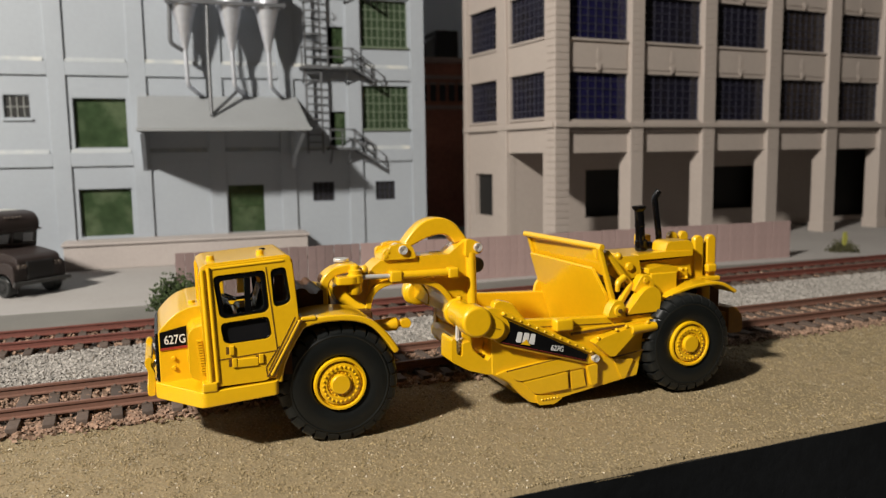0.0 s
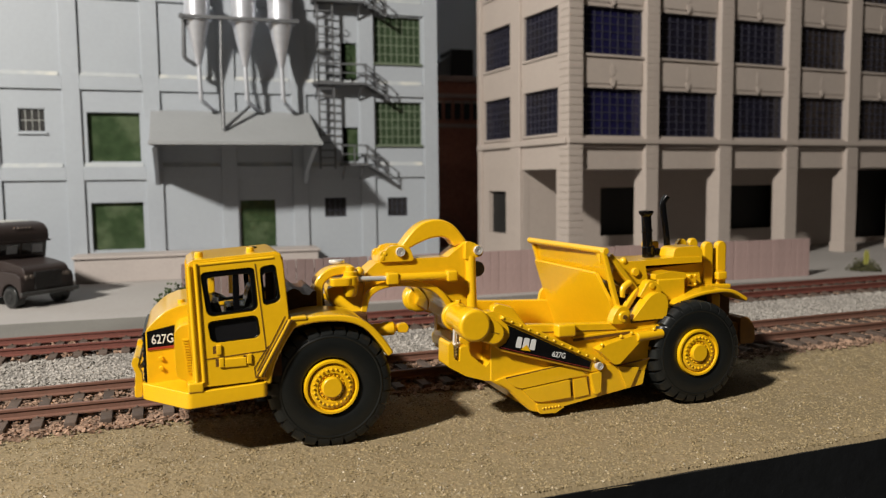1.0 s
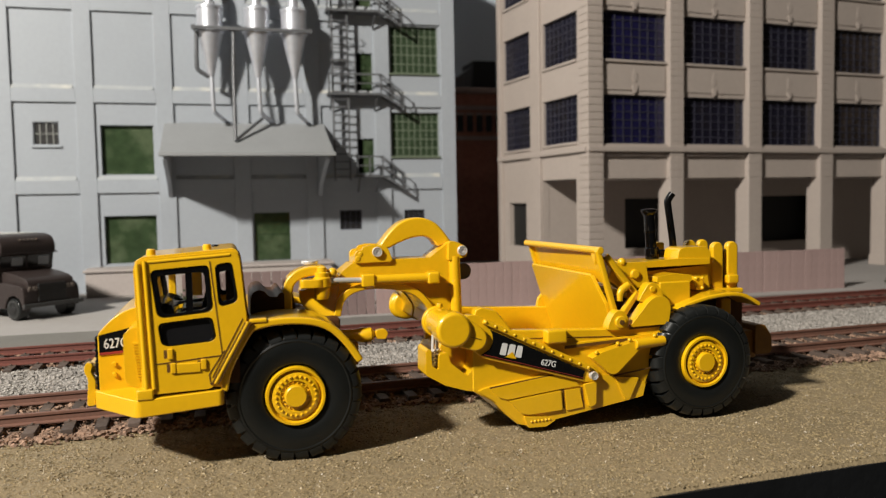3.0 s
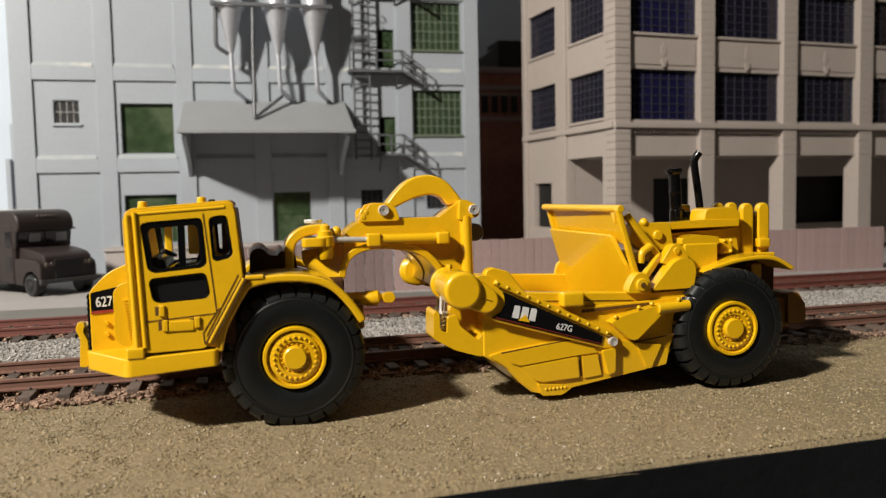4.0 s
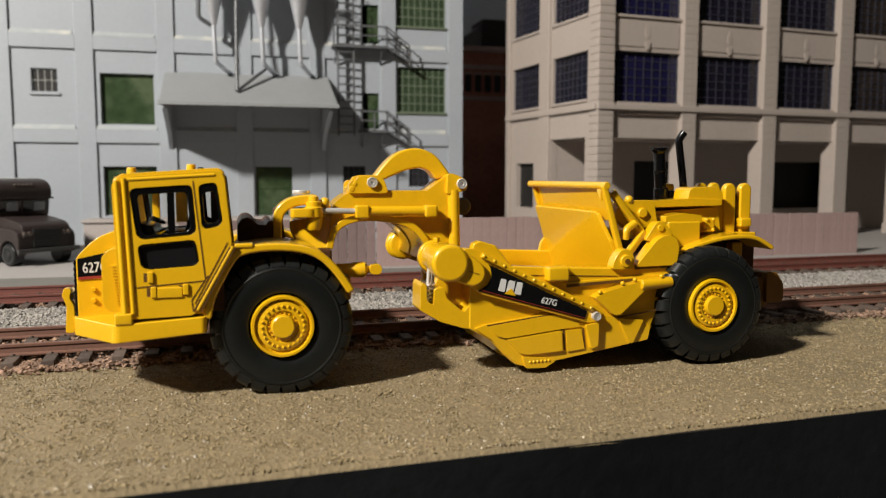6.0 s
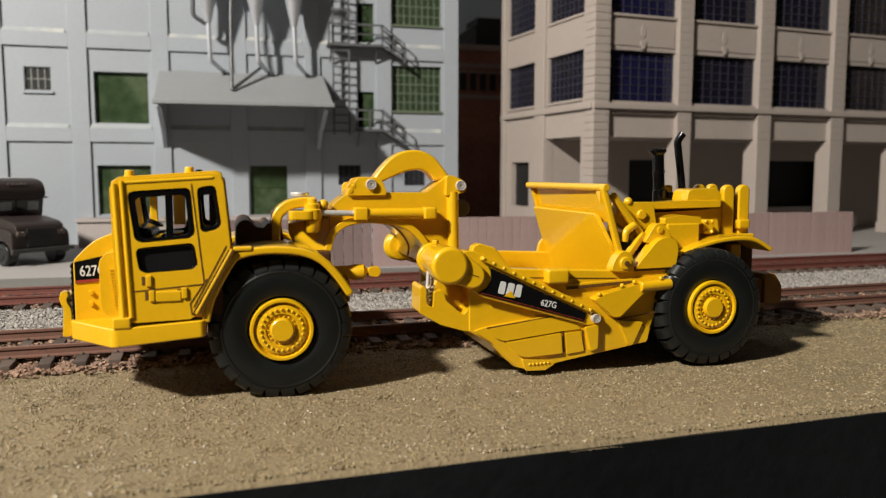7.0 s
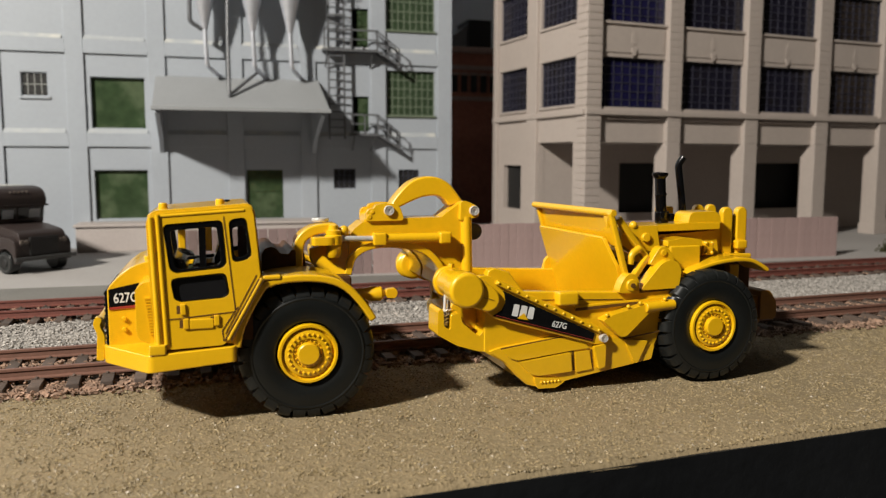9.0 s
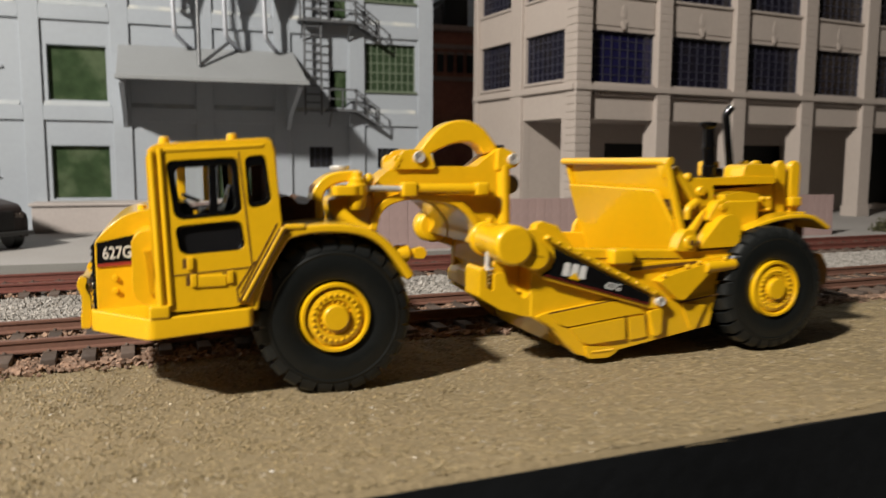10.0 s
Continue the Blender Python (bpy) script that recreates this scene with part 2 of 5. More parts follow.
def smooth_path(pts, n=4):
    """Catmull-Rom points through pts."""
    out, p = [], [Vector(q) for q in pts]
    for i in range(len(p) - 1):
        a, b, c, d = p[max(i - 1, 0)], p[i], p[i + 1], p[min(i + 2, len(p) - 1)]
        for j in range(n):
            u = j / n
            out.append(tuple(0.5 * (2 * b + (c - a) * u + (2 * a - 5 * b + 4 * c - d) * u * u + (3 * b - a - 3 * c + d) * u ** 3)))
    return out + [tuple(p[-1])]


def lathe(bm, profile, centre, seg=48):
    """A body of revolution about an axis along y: profile rows of (radius, y)."""
    rings = []
    for r, y in profile:
        if r < 1e-6:
            rings.append([bm.verts.new((centre[0], y, centre[1]))])
        else:
            rings.append([bm.verts.new((centre[0] + r * math.cos(2 * math.pi * k / seg), y, centre[1] + r * math.sin(2 * math.pi * k / seg))) for k in range(seg)])
    for a, b in zip(rings, rings[1:]):
        for k in range(seg):
            j = (k + 1) % seg
            quad = [a[k % len(a)], a[j % len(a)], b[j % len(b)], b[k % len(b)]]
            seen = []
            for v in quad:
                if v not in seen:
                    seen.append(v)
            if len(seen) > 2:
                bm.faces.new(seen)
    return bm


def thing(name, x, y, z, label, category, group="", kind=""):
    ob = new(name)
    ob.empty_display_size = 0.005
    ob.location = (x * K, y * K, z * K)
    return tagged(ob, label, category, group, kind)


def mesh_of(name, bm, material, bevel=0.0, seg=2, sharp=35, matrix=None):
    if bevel:
        edges = [e for e in bm.edges if len(e.link_faces) == 2 and e.calc_face_angle(0) > 0.5]
        bmesh.ops.bevel(bm, geom=edges, offset=bevel, segments=seg, affect="EDGES", clamp_overlap=True, profile=0.5)
    bmesh.ops.recalc_face_normals(bm, faces=bm.faces[:])
    if matrix:
        bm.transform(matrix)
    bm.transform(Matrix.Scale(K, 4))
    me = bpy.data.meshes.new(name)
    bm.to_mesh(me)
    bm.free()
    me.materials.append(material)
    me.polygons.foreach_set("use_smooth", [True] * len(me.polygons))
    if bevel:                                   # flat faces stay flat, the rounded edges carry the turn
        nf, nl = len(me.polygons), len(me.loops)
        area, nor, tot, lv = np.empty(nf), np.empty(nf * 3), np.empty(nf, int), np.empty(nl, int)
        me.polygons.foreach_get("area", area)
        me.polygons.foreach_get("normal", nor)
        me.polygons.foreach_get("loop_total", tot)
        me.loops.foreach_get("vertex_index", lv)
        acc = np.zeros((len(me.vertices), 3))
        np.add.at(acc, lv, np.repeat(nor.reshape(-1, 3) * area[:, None], tot, axis=0))
        acc /= np.linalg.norm(acc, axis=1)[:, None] + 1e-20
        me.normals_split_custom_set_from_vertices(acc)
    else:
        me.set_sharp_from_angle(angle=radians(sharp))
    return me


def adopt(ob, parent):
    """Makes ob a part of parent and keeps its place."""
    ob.parent = parent
    ob.matrix_parent_inverse = Matrix() if parent.parent else parent.matrix_basis.inverted()
    return ob


def part(name, bm, material, parent, label="", bevel=0.0, seg=2, sharp=35, matrix=None):
    ob = adopt(new(name, mesh_of(name, bm, material, bevel, seg, sharp, matrix)), parent)
    return tagged(ob, label)


def single(name, bm, material, label, category, kind="", bevel=0.0, seg=2, sharp=35, matrix=None, group=""):
    return tagged(new(name, mesh_of(name, bm, material, bevel, seg, sharp, matrix)), label, category, group, kind)


def B():
    return bmesh.new()


def writing(text, size, material, parent, m, name="lettering"):
    """Lettering of the built-in font, size millimetres high, laid by the matrix m (metres)."""
    cu = bpy.data.curves.new(name, "FONT")
    cu.body, cu.size, cu.extrude, cu.align_x, cu.offset = text, size * K * 1.4, 0.00003, "CENTER", size * K * 0.015
    tmp = new("tmp", cu)
    me = bpy.data.meshes.new_from_object(tmp.evaluated_get(bpy.context.evaluated_depsgraph_get()))
    bpy.data.objects.remove(tmp)
    me.transform(m)
    me.materials.clear()
    me.materials.append(material)
    return adopt(new(name, me), parent)


def stones(name, material, n, place, size, flat=0.7, seed=1, label="", category=""):
    """n small broken stones in one mesh; place(rng, n) gives their centres in millimetres."""
    rng = np.random.default_rng(seed)
    c = place(rng, n)
    n = len(c)
    base = np.array([(x, y, z) for x in (-1, 1) for y in (-1, 1) for z in (-1, 1)], float) * 0.5
    quads = np.array([(0, 1, 3, 2), (4, 6, 7, 5), (0, 4, 5, 1), (2, 3, 7, 6), (0, 2, 6, 4), (1, 5, 7, 3)])
    s = rng.uniform(size[0], size[1], (n, 1, 1)) * rng.uniform(0.6, 1.2, (n, 1, 3))
    v = (base[None] + rng.uniform(-0.26, 0.26, (n, 8, 3))) * s
    ax = rng.normal(size=(n, 4))
    ax /= np.linalg.norm(ax, axis=1)[:, None]
    w, x, y, z = ax.T
    rot = np.stack([1 - 2 * (y * y + z * z), 2 * (x * y - z * w), 2 * (x * z + y * w), 2 * (x * y + z * w), 1 - 2 * (x * x + z * z), 2 * (y * z - x * w),
                    2 * (x * z - y * w), 2 * (y * z + x * w), 1 - 2 * (x * x + y * y)], 1).reshape(n, 3, 3)
    v = np.einsum("nij,nkj->nki", rot, v) * (1, 1, flat) + c[:, None]
    me = bpy.data.meshes.new(name)
    me.from_pydata((v.reshape(-1, 3) * K).tolist(), [], (quads[None] + 8 * np.arange(n)[:, None, None]).reshape(-1, 4).tolist())
    me.materials.append(material)
    return tagged(new(name, me), label, category, "", "stuff")


# ---- ground, fascia, pavement ----
SLOPE = math.tan(radians(2.2))          # the tracks run slightly askew to the buildings


def edge_y(x):
    return 110.3 + 0.043 * x            # front edge of the layout


def build_ground():
    bm = B()
    xs = np.r_[-700, -400, np.arange(-200, 420, 4.0), 480, 600, 900]
    rows = []
    for x in xs:
        e = edge_y(x) + 0.35 * noise.noise((x * 0.06, 0, 3)) + 0.12 * noise.noise((x * 0.4, 0, 7))
        ys = np.r_[e, e + 0.6, e + 2, np.arange(4, 76, 4.0) + e, 330 + 0 * e, 470, 700]
        row = []
        for k, y in enumerate(ys):
            h = 0.35 * noise.noise((x * 0.05, y * 0.05, 0)) + 0.22 * noise.noise((x * 0.22, y * 0.22, 4)) - 0.25
            h += 0.25 * math.exp(-((x - 33) ** 2 + (y - 165) ** 2) / 900)
            if k == 0:
                h -= 1.0
            elif k == 1:
                h -= 0.25
            elif k > 20:
                h = -0.6
            row.append(bm.verts.new((x, y, h)))
        rows.append(row)
    for a, b in zip(rows, rows[1:]):
        for j in range(len(a) - 1):
            bm.faces.new((a[j], b[j], b[j + 1], a[j + 1]))
    single("ground", bm, SAND, "tan sand glued over the layout board", "ground", "structure", sharp=80)


build_ground()


def sand_grains(rng, n):
    x = rng.uniform(-45, 235, n)
    y = edge_y(x) + 0.8 + rng.uniform(0, 1, n) ** 1.0 * (182 + SLOPE * x - edge_y(x))
    z = np.array([0.35 * noise.noise((a * 0.05, b * 0.05, 0)) + 0.22 * noise.noise((a * 0.22, b * 0.22, 4)) + 0.25 * math.exp(-((a - 33) ** 2 + (b - 165) ** 2) / 900) for a, b in zip(x, y)]) - 0.25
    return np.stack([x, y, z + rng.uniform(-0.07, 0.035, n)], 1)


stones("sand_grain", GRAIN, 88000, sand_grains, (0.15, 0.36), seed=3, label="loose tan sand grains on the ground", category="sand")

bm = B()
for i in range(40):
    x0, x1 = -700 + 40 * i, -660 + 40 * i
    f = [bm.verts.new((x, y, z)) for x, y, z in ((x0, edge_y(x0) - 0.1, -1.0), (x1, edge_y(x1) - 0.1, -1.0), (x1, edge_y(x1) - 0.1, -160), (x0, edge_y(x0) - 0.1, -160),
                                                 (x0, edge_y(x0) + 6, -1.0), (x1, edge_y(x1) + 6, -1.0), (x1, edge_y(x1) + 6, -160), (x0, edge_y(x0) + 6, -160))]
    for q in ((0, 1, 2, 3), (4, 7, 6, 5), (0, 4, 5, 1), (3, 2, 6, 7)):
        bm.faces.new([f[k] for k in q])
bmesh.ops.remove_doubles(bm, verts=bm.verts[:], dist=0.01)
single("fascia", bm, FASCIA, "black painted board along the layout's front edge", "fascia", "structure")


def pave_y(x):
    return 311 - 0.035 * x


bm = B()
outline = [(-700, pave_y(-120)), (-120, pave_y(-120)), (-20, pave_y(-20) + 1.5), (60, pave_y(60)), (200, pave_y(200) + 1), (320, pave_y(320)), (420, pave_y(420)), (900, pave_y(420)), (900, 640), (-700, 640)]
plate(bm, outline, -0.8, 0.6, axis="z")
single("pavement", bm, PAVING, "pale grey concrete yard in front of the buildings", "pavement", "structure", bevel=0.3)
bm = B()
for i in range(60):
    x0, x1 = -300 + 15 * i, -285 + 15 * i
    a = [bm.verts.new((x, y, z)) for x in (x0, x1) for y, z in ((277 + SLOPE * x, 0.9 + 0.3 * noise.noise((x * 0.1, 0, 0))), (291 + 0.4 * SLOPE * x, 0.9 + 0.3 * noise.noise((x * 0.1, 5, 0))), (pave_y(x) + 3 + 1.2 * noise.noise((x * 0.07, 9, 0)), 0.75))]
    for j in range(2):
        bm.faces.new((a[j], a[j + 3], a[j + 4], a[j + 1]))
bmesh.ops.remove_doubles(bm, verts=bm.verts[:], dist=0.01)
single("track_shoulder", bm, ASPHALT, "dark grey gritty shoulder beside the far track", "shoulder", "structure", sharp=80)


# ---- railway tracks ----
GAUGE, RAIL_TOP = 18.0, 3.6


def bed(name, y0, y1, h, material, label):
    bm = B()
    prof = ((y0 - 3, -0.4), (y0, h * 0.75), (y0 + 3, h), (y1 - 3, h), (y1, h * 0.75), (y1 + 3, -0.4))
    rows = []
    for i in range(111):
        x = -300 + 8 * i
        rows.append([bm.verts.new((x, y + SLOPE * x + 0.8 * noise.noise((x * 0.1, y, 1)), z + 0.2 * noise.noise((x * 0.15, y, 2)))) for y, z in prof])
    for a, b in zip(rows, rows[1:]):
        for j in range(5):
            bm.faces.new((a[j], b[j], b[j + 1], a[j + 1]))
    return single(name, bm, material, label, "track bed", "structure", sharp=80)


def rail_mesh(bm, y, material):
    """One rail: foot, web and head, along x."""
    prof = ((-1.2, 1.35), (1.2, 1.35), (1.2, 1.6), (0.35, 1.85), (0.3, 2.9), (0.55, 3.05), (0.55, 3.5), (0.4, RAIL_TOP), (-0.4, RAIL_TOP), (-0.55, 3.5), (-0.55, 3.05), (-0.3, 2.9), (-0.35, 1.85), (-1.2, 1.6))
    plate(bm, [(y + a, b) for a, b in prof], -330, 620, axis="x")
    return bm


def build_track(centre, material, label, seed):
    rng = random.Random(seed)
    root = new("railway_track")
    turn = Matrix.Translation((0, centre * K, 0)) @ Matrix.Rotation(radians(2.2), 4, "Z")
    root.matrix_basis = turn
    tagged(root, label, "railway track", "railway tracks")
    for s in (-1, 1):
        part("rail", rail_mesh(B(), s * GAUGE / 2, material), material, root, matrix=turn_mm(centre))
    sleeper = mesh_of("sleeper", box(B(), -1.2, 1.2, -16.6, 16.6, -0.35, 1.4), SLEEPER, bevel=0.15, seg=1)
    plate_bm = B()
    for s in (-1, 1):
        box(plate_bm, -1.1, 1.1, s * GAUGE / 2 - 2.0, s * GAUGE / 2 + 2.0, 1.3, 1.55)
        for t in (-1, 1):
            ball(plate_bm, (0.2 * t, s * GAUGE / 2 + t * 1.6, 1.6), 0.42, sub=1)
    chairs = mesh_of("rail_fixing", plate_bm, SLEEPER, sharp=30)
    for k in range(74):
        x = -90 + 6.6 * k + rng.uniform(-0.25, 0.25)
        m = turn @ Matrix.Translation((x * K, rng.uniform(-0.3, 0.3) * K, 0)) @ Matrix.Rotation(rng.uniform(-0.02, 0.02), 4, "Z")
        for name, me in (("sleeper", sleeper), ("rail_fixing", chairs)):
            ob = adopt(new(name, me), root)
            ob.matrix_basis = m
    return root


def turn_mm(centre):
    return Matrix.Translation((0, centre, 0)) @ Matrix.Rotation(radians(2.2), 4, "Z")


bed("track_bed_front", 181, 210, 0.2, BED_BROWN, "brown stone bed under the near track")
bed("track_bed_back", 246, 283, 0.1, BED_DARK, "dark stone bed under the far track")
bed("track_bed_middle", 208, 246, 0.45, BED_GREY, "grey stone bed between the tracks")
build_track(194, RAIL_BROWN, "brown rusty model railway track on dark sleepers", 4)
build_track(264, RAIL_RED, "red-brown rusty model railway track on dark sleepers", 5)


def brown_places(rng, n):
    x, y = rng.uniform(-70, 330, n), rng.uniform(176, 211, n)
    y = np.where(rng.random(n) < 0.3, rng.normal(178, 2.2, n), y)
    return np.stack([x, y + SLOPE * x, np.where(y < 184, 0.05, 0.7) + rng.uniform(-0.2, 0.4, n)], 1)


def grey_places(rng, n):
    x, y = rng.uniform(-75, 420, n), rng.uniform(206, 248.5, n)
    return np.stack([x, y + SLOPE * x, 0.6 - 0.3 * np.clip((y - 222) / 12, 0, 1) * np.clip((238 - y) / 8, 0, 1) + rng.uniform(-0.15, 0.3, n)], 1)


def far_places(rng, n):
    x, y = rng.uniform(-80, 450, n), rng.uniform(251, 281, n)
    return np.stack([x, y + SLOPE * x, 0.35 + rng.uniform(-0.2, 0.3, n)], 1)


stones("track_stones_brown", STONE_BROWN, 24000, brown_places, (0.38, 1.0), seed=7, label="loose brown and rust ballast stones around the sleepers", category="ballast")
stones("track_stones_grey", STONE_GREY, 52000, grey_places, (0.3, 0.68), seed=8, label="pale grey ballast stones between the tracks", category="ballast")
stones("track_stones_dark", STONE_BROWN, 5000, far_places, (0.6, 1.3), seed=9, label="brown ballast stones between far sleepers", category="ballast")


# ---- backdrop and room ----
single("backdrop", box(B(), -900, 1200, 640, 646, -40, 700), SKY_BOARD, "pale blue-grey painted sky board behind the layout", "backdrop", "structure")
for name, args in (("room_wall_back", (-1300, 1700, 800, 850, -900, 1500)), ("room_wall_front", (-1300, 1700, -1550, -1500, -900, 1500)), ("room_wall_left", (-1350, -1300, -1550, 850, -900, 1500)),
                   ("room_wall_right", (1700, 1750, -1550, 850, -900, 1500)), ("room_floor", (-1350, 1750, -1550, 850, -950, -900)), ("room_ceiling", (-1350, 1750, -1550, 850, 1500, 1550))):
    single(name, box(B(), *args), ROOM, "plain dim wall of the room" if "wall" in name else "plain dim room surface", "room", "structure")


# ---- buildings ----
def window(parent, plane, u0, u1, z0, z1, bars_u, bars_z, pane_mat, bar_mat, frame_mat, axis="y", deep=2.2, bar_w=0.5, sill=True, name="window", matrix=None, w=0.7):
    """A glazed opening in a wall whose face is at plane: frame, pane behind bars, sill."""
    def bx(bm, a0, a1, d0, d1, c0, c1):
        return box(bm, a0, a1, plane + d0, plane + d1, c0, c1) if axis == "y" else box(bm, plane + d0, plane + d1, a0, a1, c0, c1)
    bm = B()
    for a in ((u0, u0 + w, z0, z1), (u1 - w, u1, z0, z1), (u0 + w, u1 - w, z1 - w, z1), (u0 + w, u1 - w, z0, z0 + w)):
        bx(bm, a[0], a[1], deep - 1.0, deep + 0.6, a[2], a[3])
    fr = part(name, bm, frame_mat, parent, matrix=matrix)
    part("pane", bx(B(), u0 + w / 2, u1 - w / 2, deep, deep + 0.5, z0 + w / 2, z1 - w / 2), pane_mat, fr, matrix=matrix)
    for k in range(1, bars_u):
        u = u0 + (u1 - u0) * k / bars_u
        part("glazing_bar", bx(B(), u - bar_w / 2, u + bar_w / 2, deep - 0.5, deep - 0.02, z0 + w, z1 - w), bar_mat, fr, matrix=matrix)
    for k in range(1, bars_z):
        z = z0 + (z1 - z0) * k / bars_z
        part("glazing_bar", bx(B(), u0 + w, u1 - w, deep - 0.4, deep - 0.04, z - bar_w / 2, z + bar_w / 2), bar_mat, fr, matrix=matrix)
    if sill:
        part("sill", bx(B(), u0 - 0.8, u1 + 0.8, -1.1, 1.0, z0 - 1.3, z0 - 0.05), frame_mat, fr, bevel=0.2, matrix=matrix)
    return fr


def rect(a0, a1, b0, b1):
    return [(a0, b0), (a1, b0), (a1, b1), (a0, b1)]


def build_grey_building():
    root = thing("grey_warehouse", 33, 452, 0, "tall pale grey plastic warehouse with green windows and a loading dock", "building")
    W = 452.0
    green = [(-38, -12, 62.5, 88.5), (-38, -12, 15.5, 41)]
    grid = [(117, 145, 72, 97), (117, 145, 119.5, 146), (117, 145, 166, 192)]
    small = [(-70, -57.5, 78, 90), (86, 98.5, 30.5, 41.5), (123.5, 135.5, 30, 41)]
    doors = [(97.5, 106.5, 62.5, 82), (97.5, 106.5, 108.5, 130), (97.5, 106.5, 155, 176), (38.5, 58, 14.5, 41)]
    holes = [rect(*h) for h in green + grid + small + doors]
    # unseen top carried up to 244 so the block shades the backdrop
    wall = part("wall", plate(B(), rect(-89, 155, 0.6, 244), W, W + 4, holes), GREY_WALL, root)
    bm = B()
    box(bm, -89, -85, W + 4, 560, 0.6, 244)
    box(bm, 151, 155, W + 4, 560, 0.6, 244)
    box(bm, -85, 151, 556, 560, 0.6, 244)
    part("side_wall", bm, GREY_WALL, root)
    part("roof", box(B(), -91, 157, 450, 562, 244, 248), GREY_TRIM, root, bevel=0.4)
    # near-black sheet stands in for the unlit rooms behind the openings
    part("interior_shade_sheet", box(B(), -84.5, 150.5, W + 9, W + 11, 1, 243), DARK, root)
    for k, x in enumerate((-89, -49, -10, 29, 68, 107.5, 146.5)):      # piers stand proud of the panels
        part("pier", box(B(), x, (x + 10 if k == 0 else x + 8.5), W - 1.3, W + 0.002, 0.6, 244), GREY_WALL, root, bevel=0.18)
    for z in (53, 100, 147, 194):
        for x0, x1 in ((-79, -49), (-40.5, -10), (-1.5, 29), (37.5, 68), (76.5, 107.5), (116, 146.5)):
            bm = B()
            plate(bm, [(W, z), (W - 1.3, z), (W - 1.3, z + 6.8), (W, z + 6.9)], x0, x1, axis="x")
            lg = part("ledge", bm, GREY_WALL, root, bevel=0.12)
            inset = 0.4 + 0.5 * (x0 % 3)
            # slope paler than the ledge, with lighter blotches
            part("pale_slope", plate(B(), [(W, z + 6.9), (W - 1.25, z + 6.85), (W, z + 9)], x0 + 0.05, x1 - inset, axis="x"), PALE_EDGE, lg)
    for h in green:
        window(root, W, *h, 0, 0, GREEN, BAR_GREY, GREY_WALL, sill=False, deep=2.6, w=0.25)
    for h in grid:
        window(root, W, *h, 8, 5, GREEN_DARK, MULLION, MULLION, bar_w=0.6, deep=2.2, w=0.4)
    for k, h in enumerate(small):
        # second and third: bars and frame darkened to stand for the canopy's shade
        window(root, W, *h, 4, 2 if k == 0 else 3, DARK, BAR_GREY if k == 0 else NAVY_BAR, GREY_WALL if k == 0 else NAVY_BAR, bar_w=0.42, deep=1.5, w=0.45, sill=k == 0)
    for x0, x1, z0, z1 in doors:
        x0 += 2.6 if x1 - x0 < 12 else 0            # the small doors stand ajar
        d = part("door", box(B(), x0, x1, W + 1.6, W + 2.4, z0, z1), GREEN, root, "dull green door", bevel=0.1)
        part("door_panel", box(B(), x0 + 1.5, x1 - 1.5, W + 1.2, W + 1.7, z0 + (z1 - z0) * 0.55, z1 - 2), GREEN, d, bevel=0.1)
    part("plinth", box(B(), -45, 78, 430, W - 1.31, 0.6, 13.0), PLINTH, root, "pinkish grey loading platform", bevel=0.4)
    part("plinth_cap", box(B(), -46, 79, 429, W - 1.31, 13.0, 14.4), PLINTH, root, bevel=0.3)
    part("side_flue", box(B(), -94.4, -89, 466, 476, 0.6, 79), GREY_WALL, root, bevel=0.3)
    part("side_flue", box(B(), -96.8, -94.4, 464, 478, 0.6, 61), GREY_WALL, root, bevel=0.3)
    # canopy over the dock
    bm = B()
    plate(bm, [(W - 0.5, 90), (410, 71.5), (410, 69.5), (W - 0.5, 87.5)], -6.5, 78, axis="x")
    can = part("canopy", bm, ROOF_GREY, root, "sloping grey dock canopy", bevel=0.2)
    part("canopy_lip", box(B(), -7, 78.5, 408.8, 410, 69.8, 71.8), ROOF_GREY, can, bevel=0.2)
    for x in (-5.5, 74):
        bm = B()
        plate(bm, [(W - 1.4, 50), (W - 1.4, 87), (414, 70.5), (414, 68.5), (444, 57)], x, x + 2.2, axis="x")
        part("bracket", bm, GREY_WALL, can, bevel=0.15)
    return root


grey = build_grey_building()


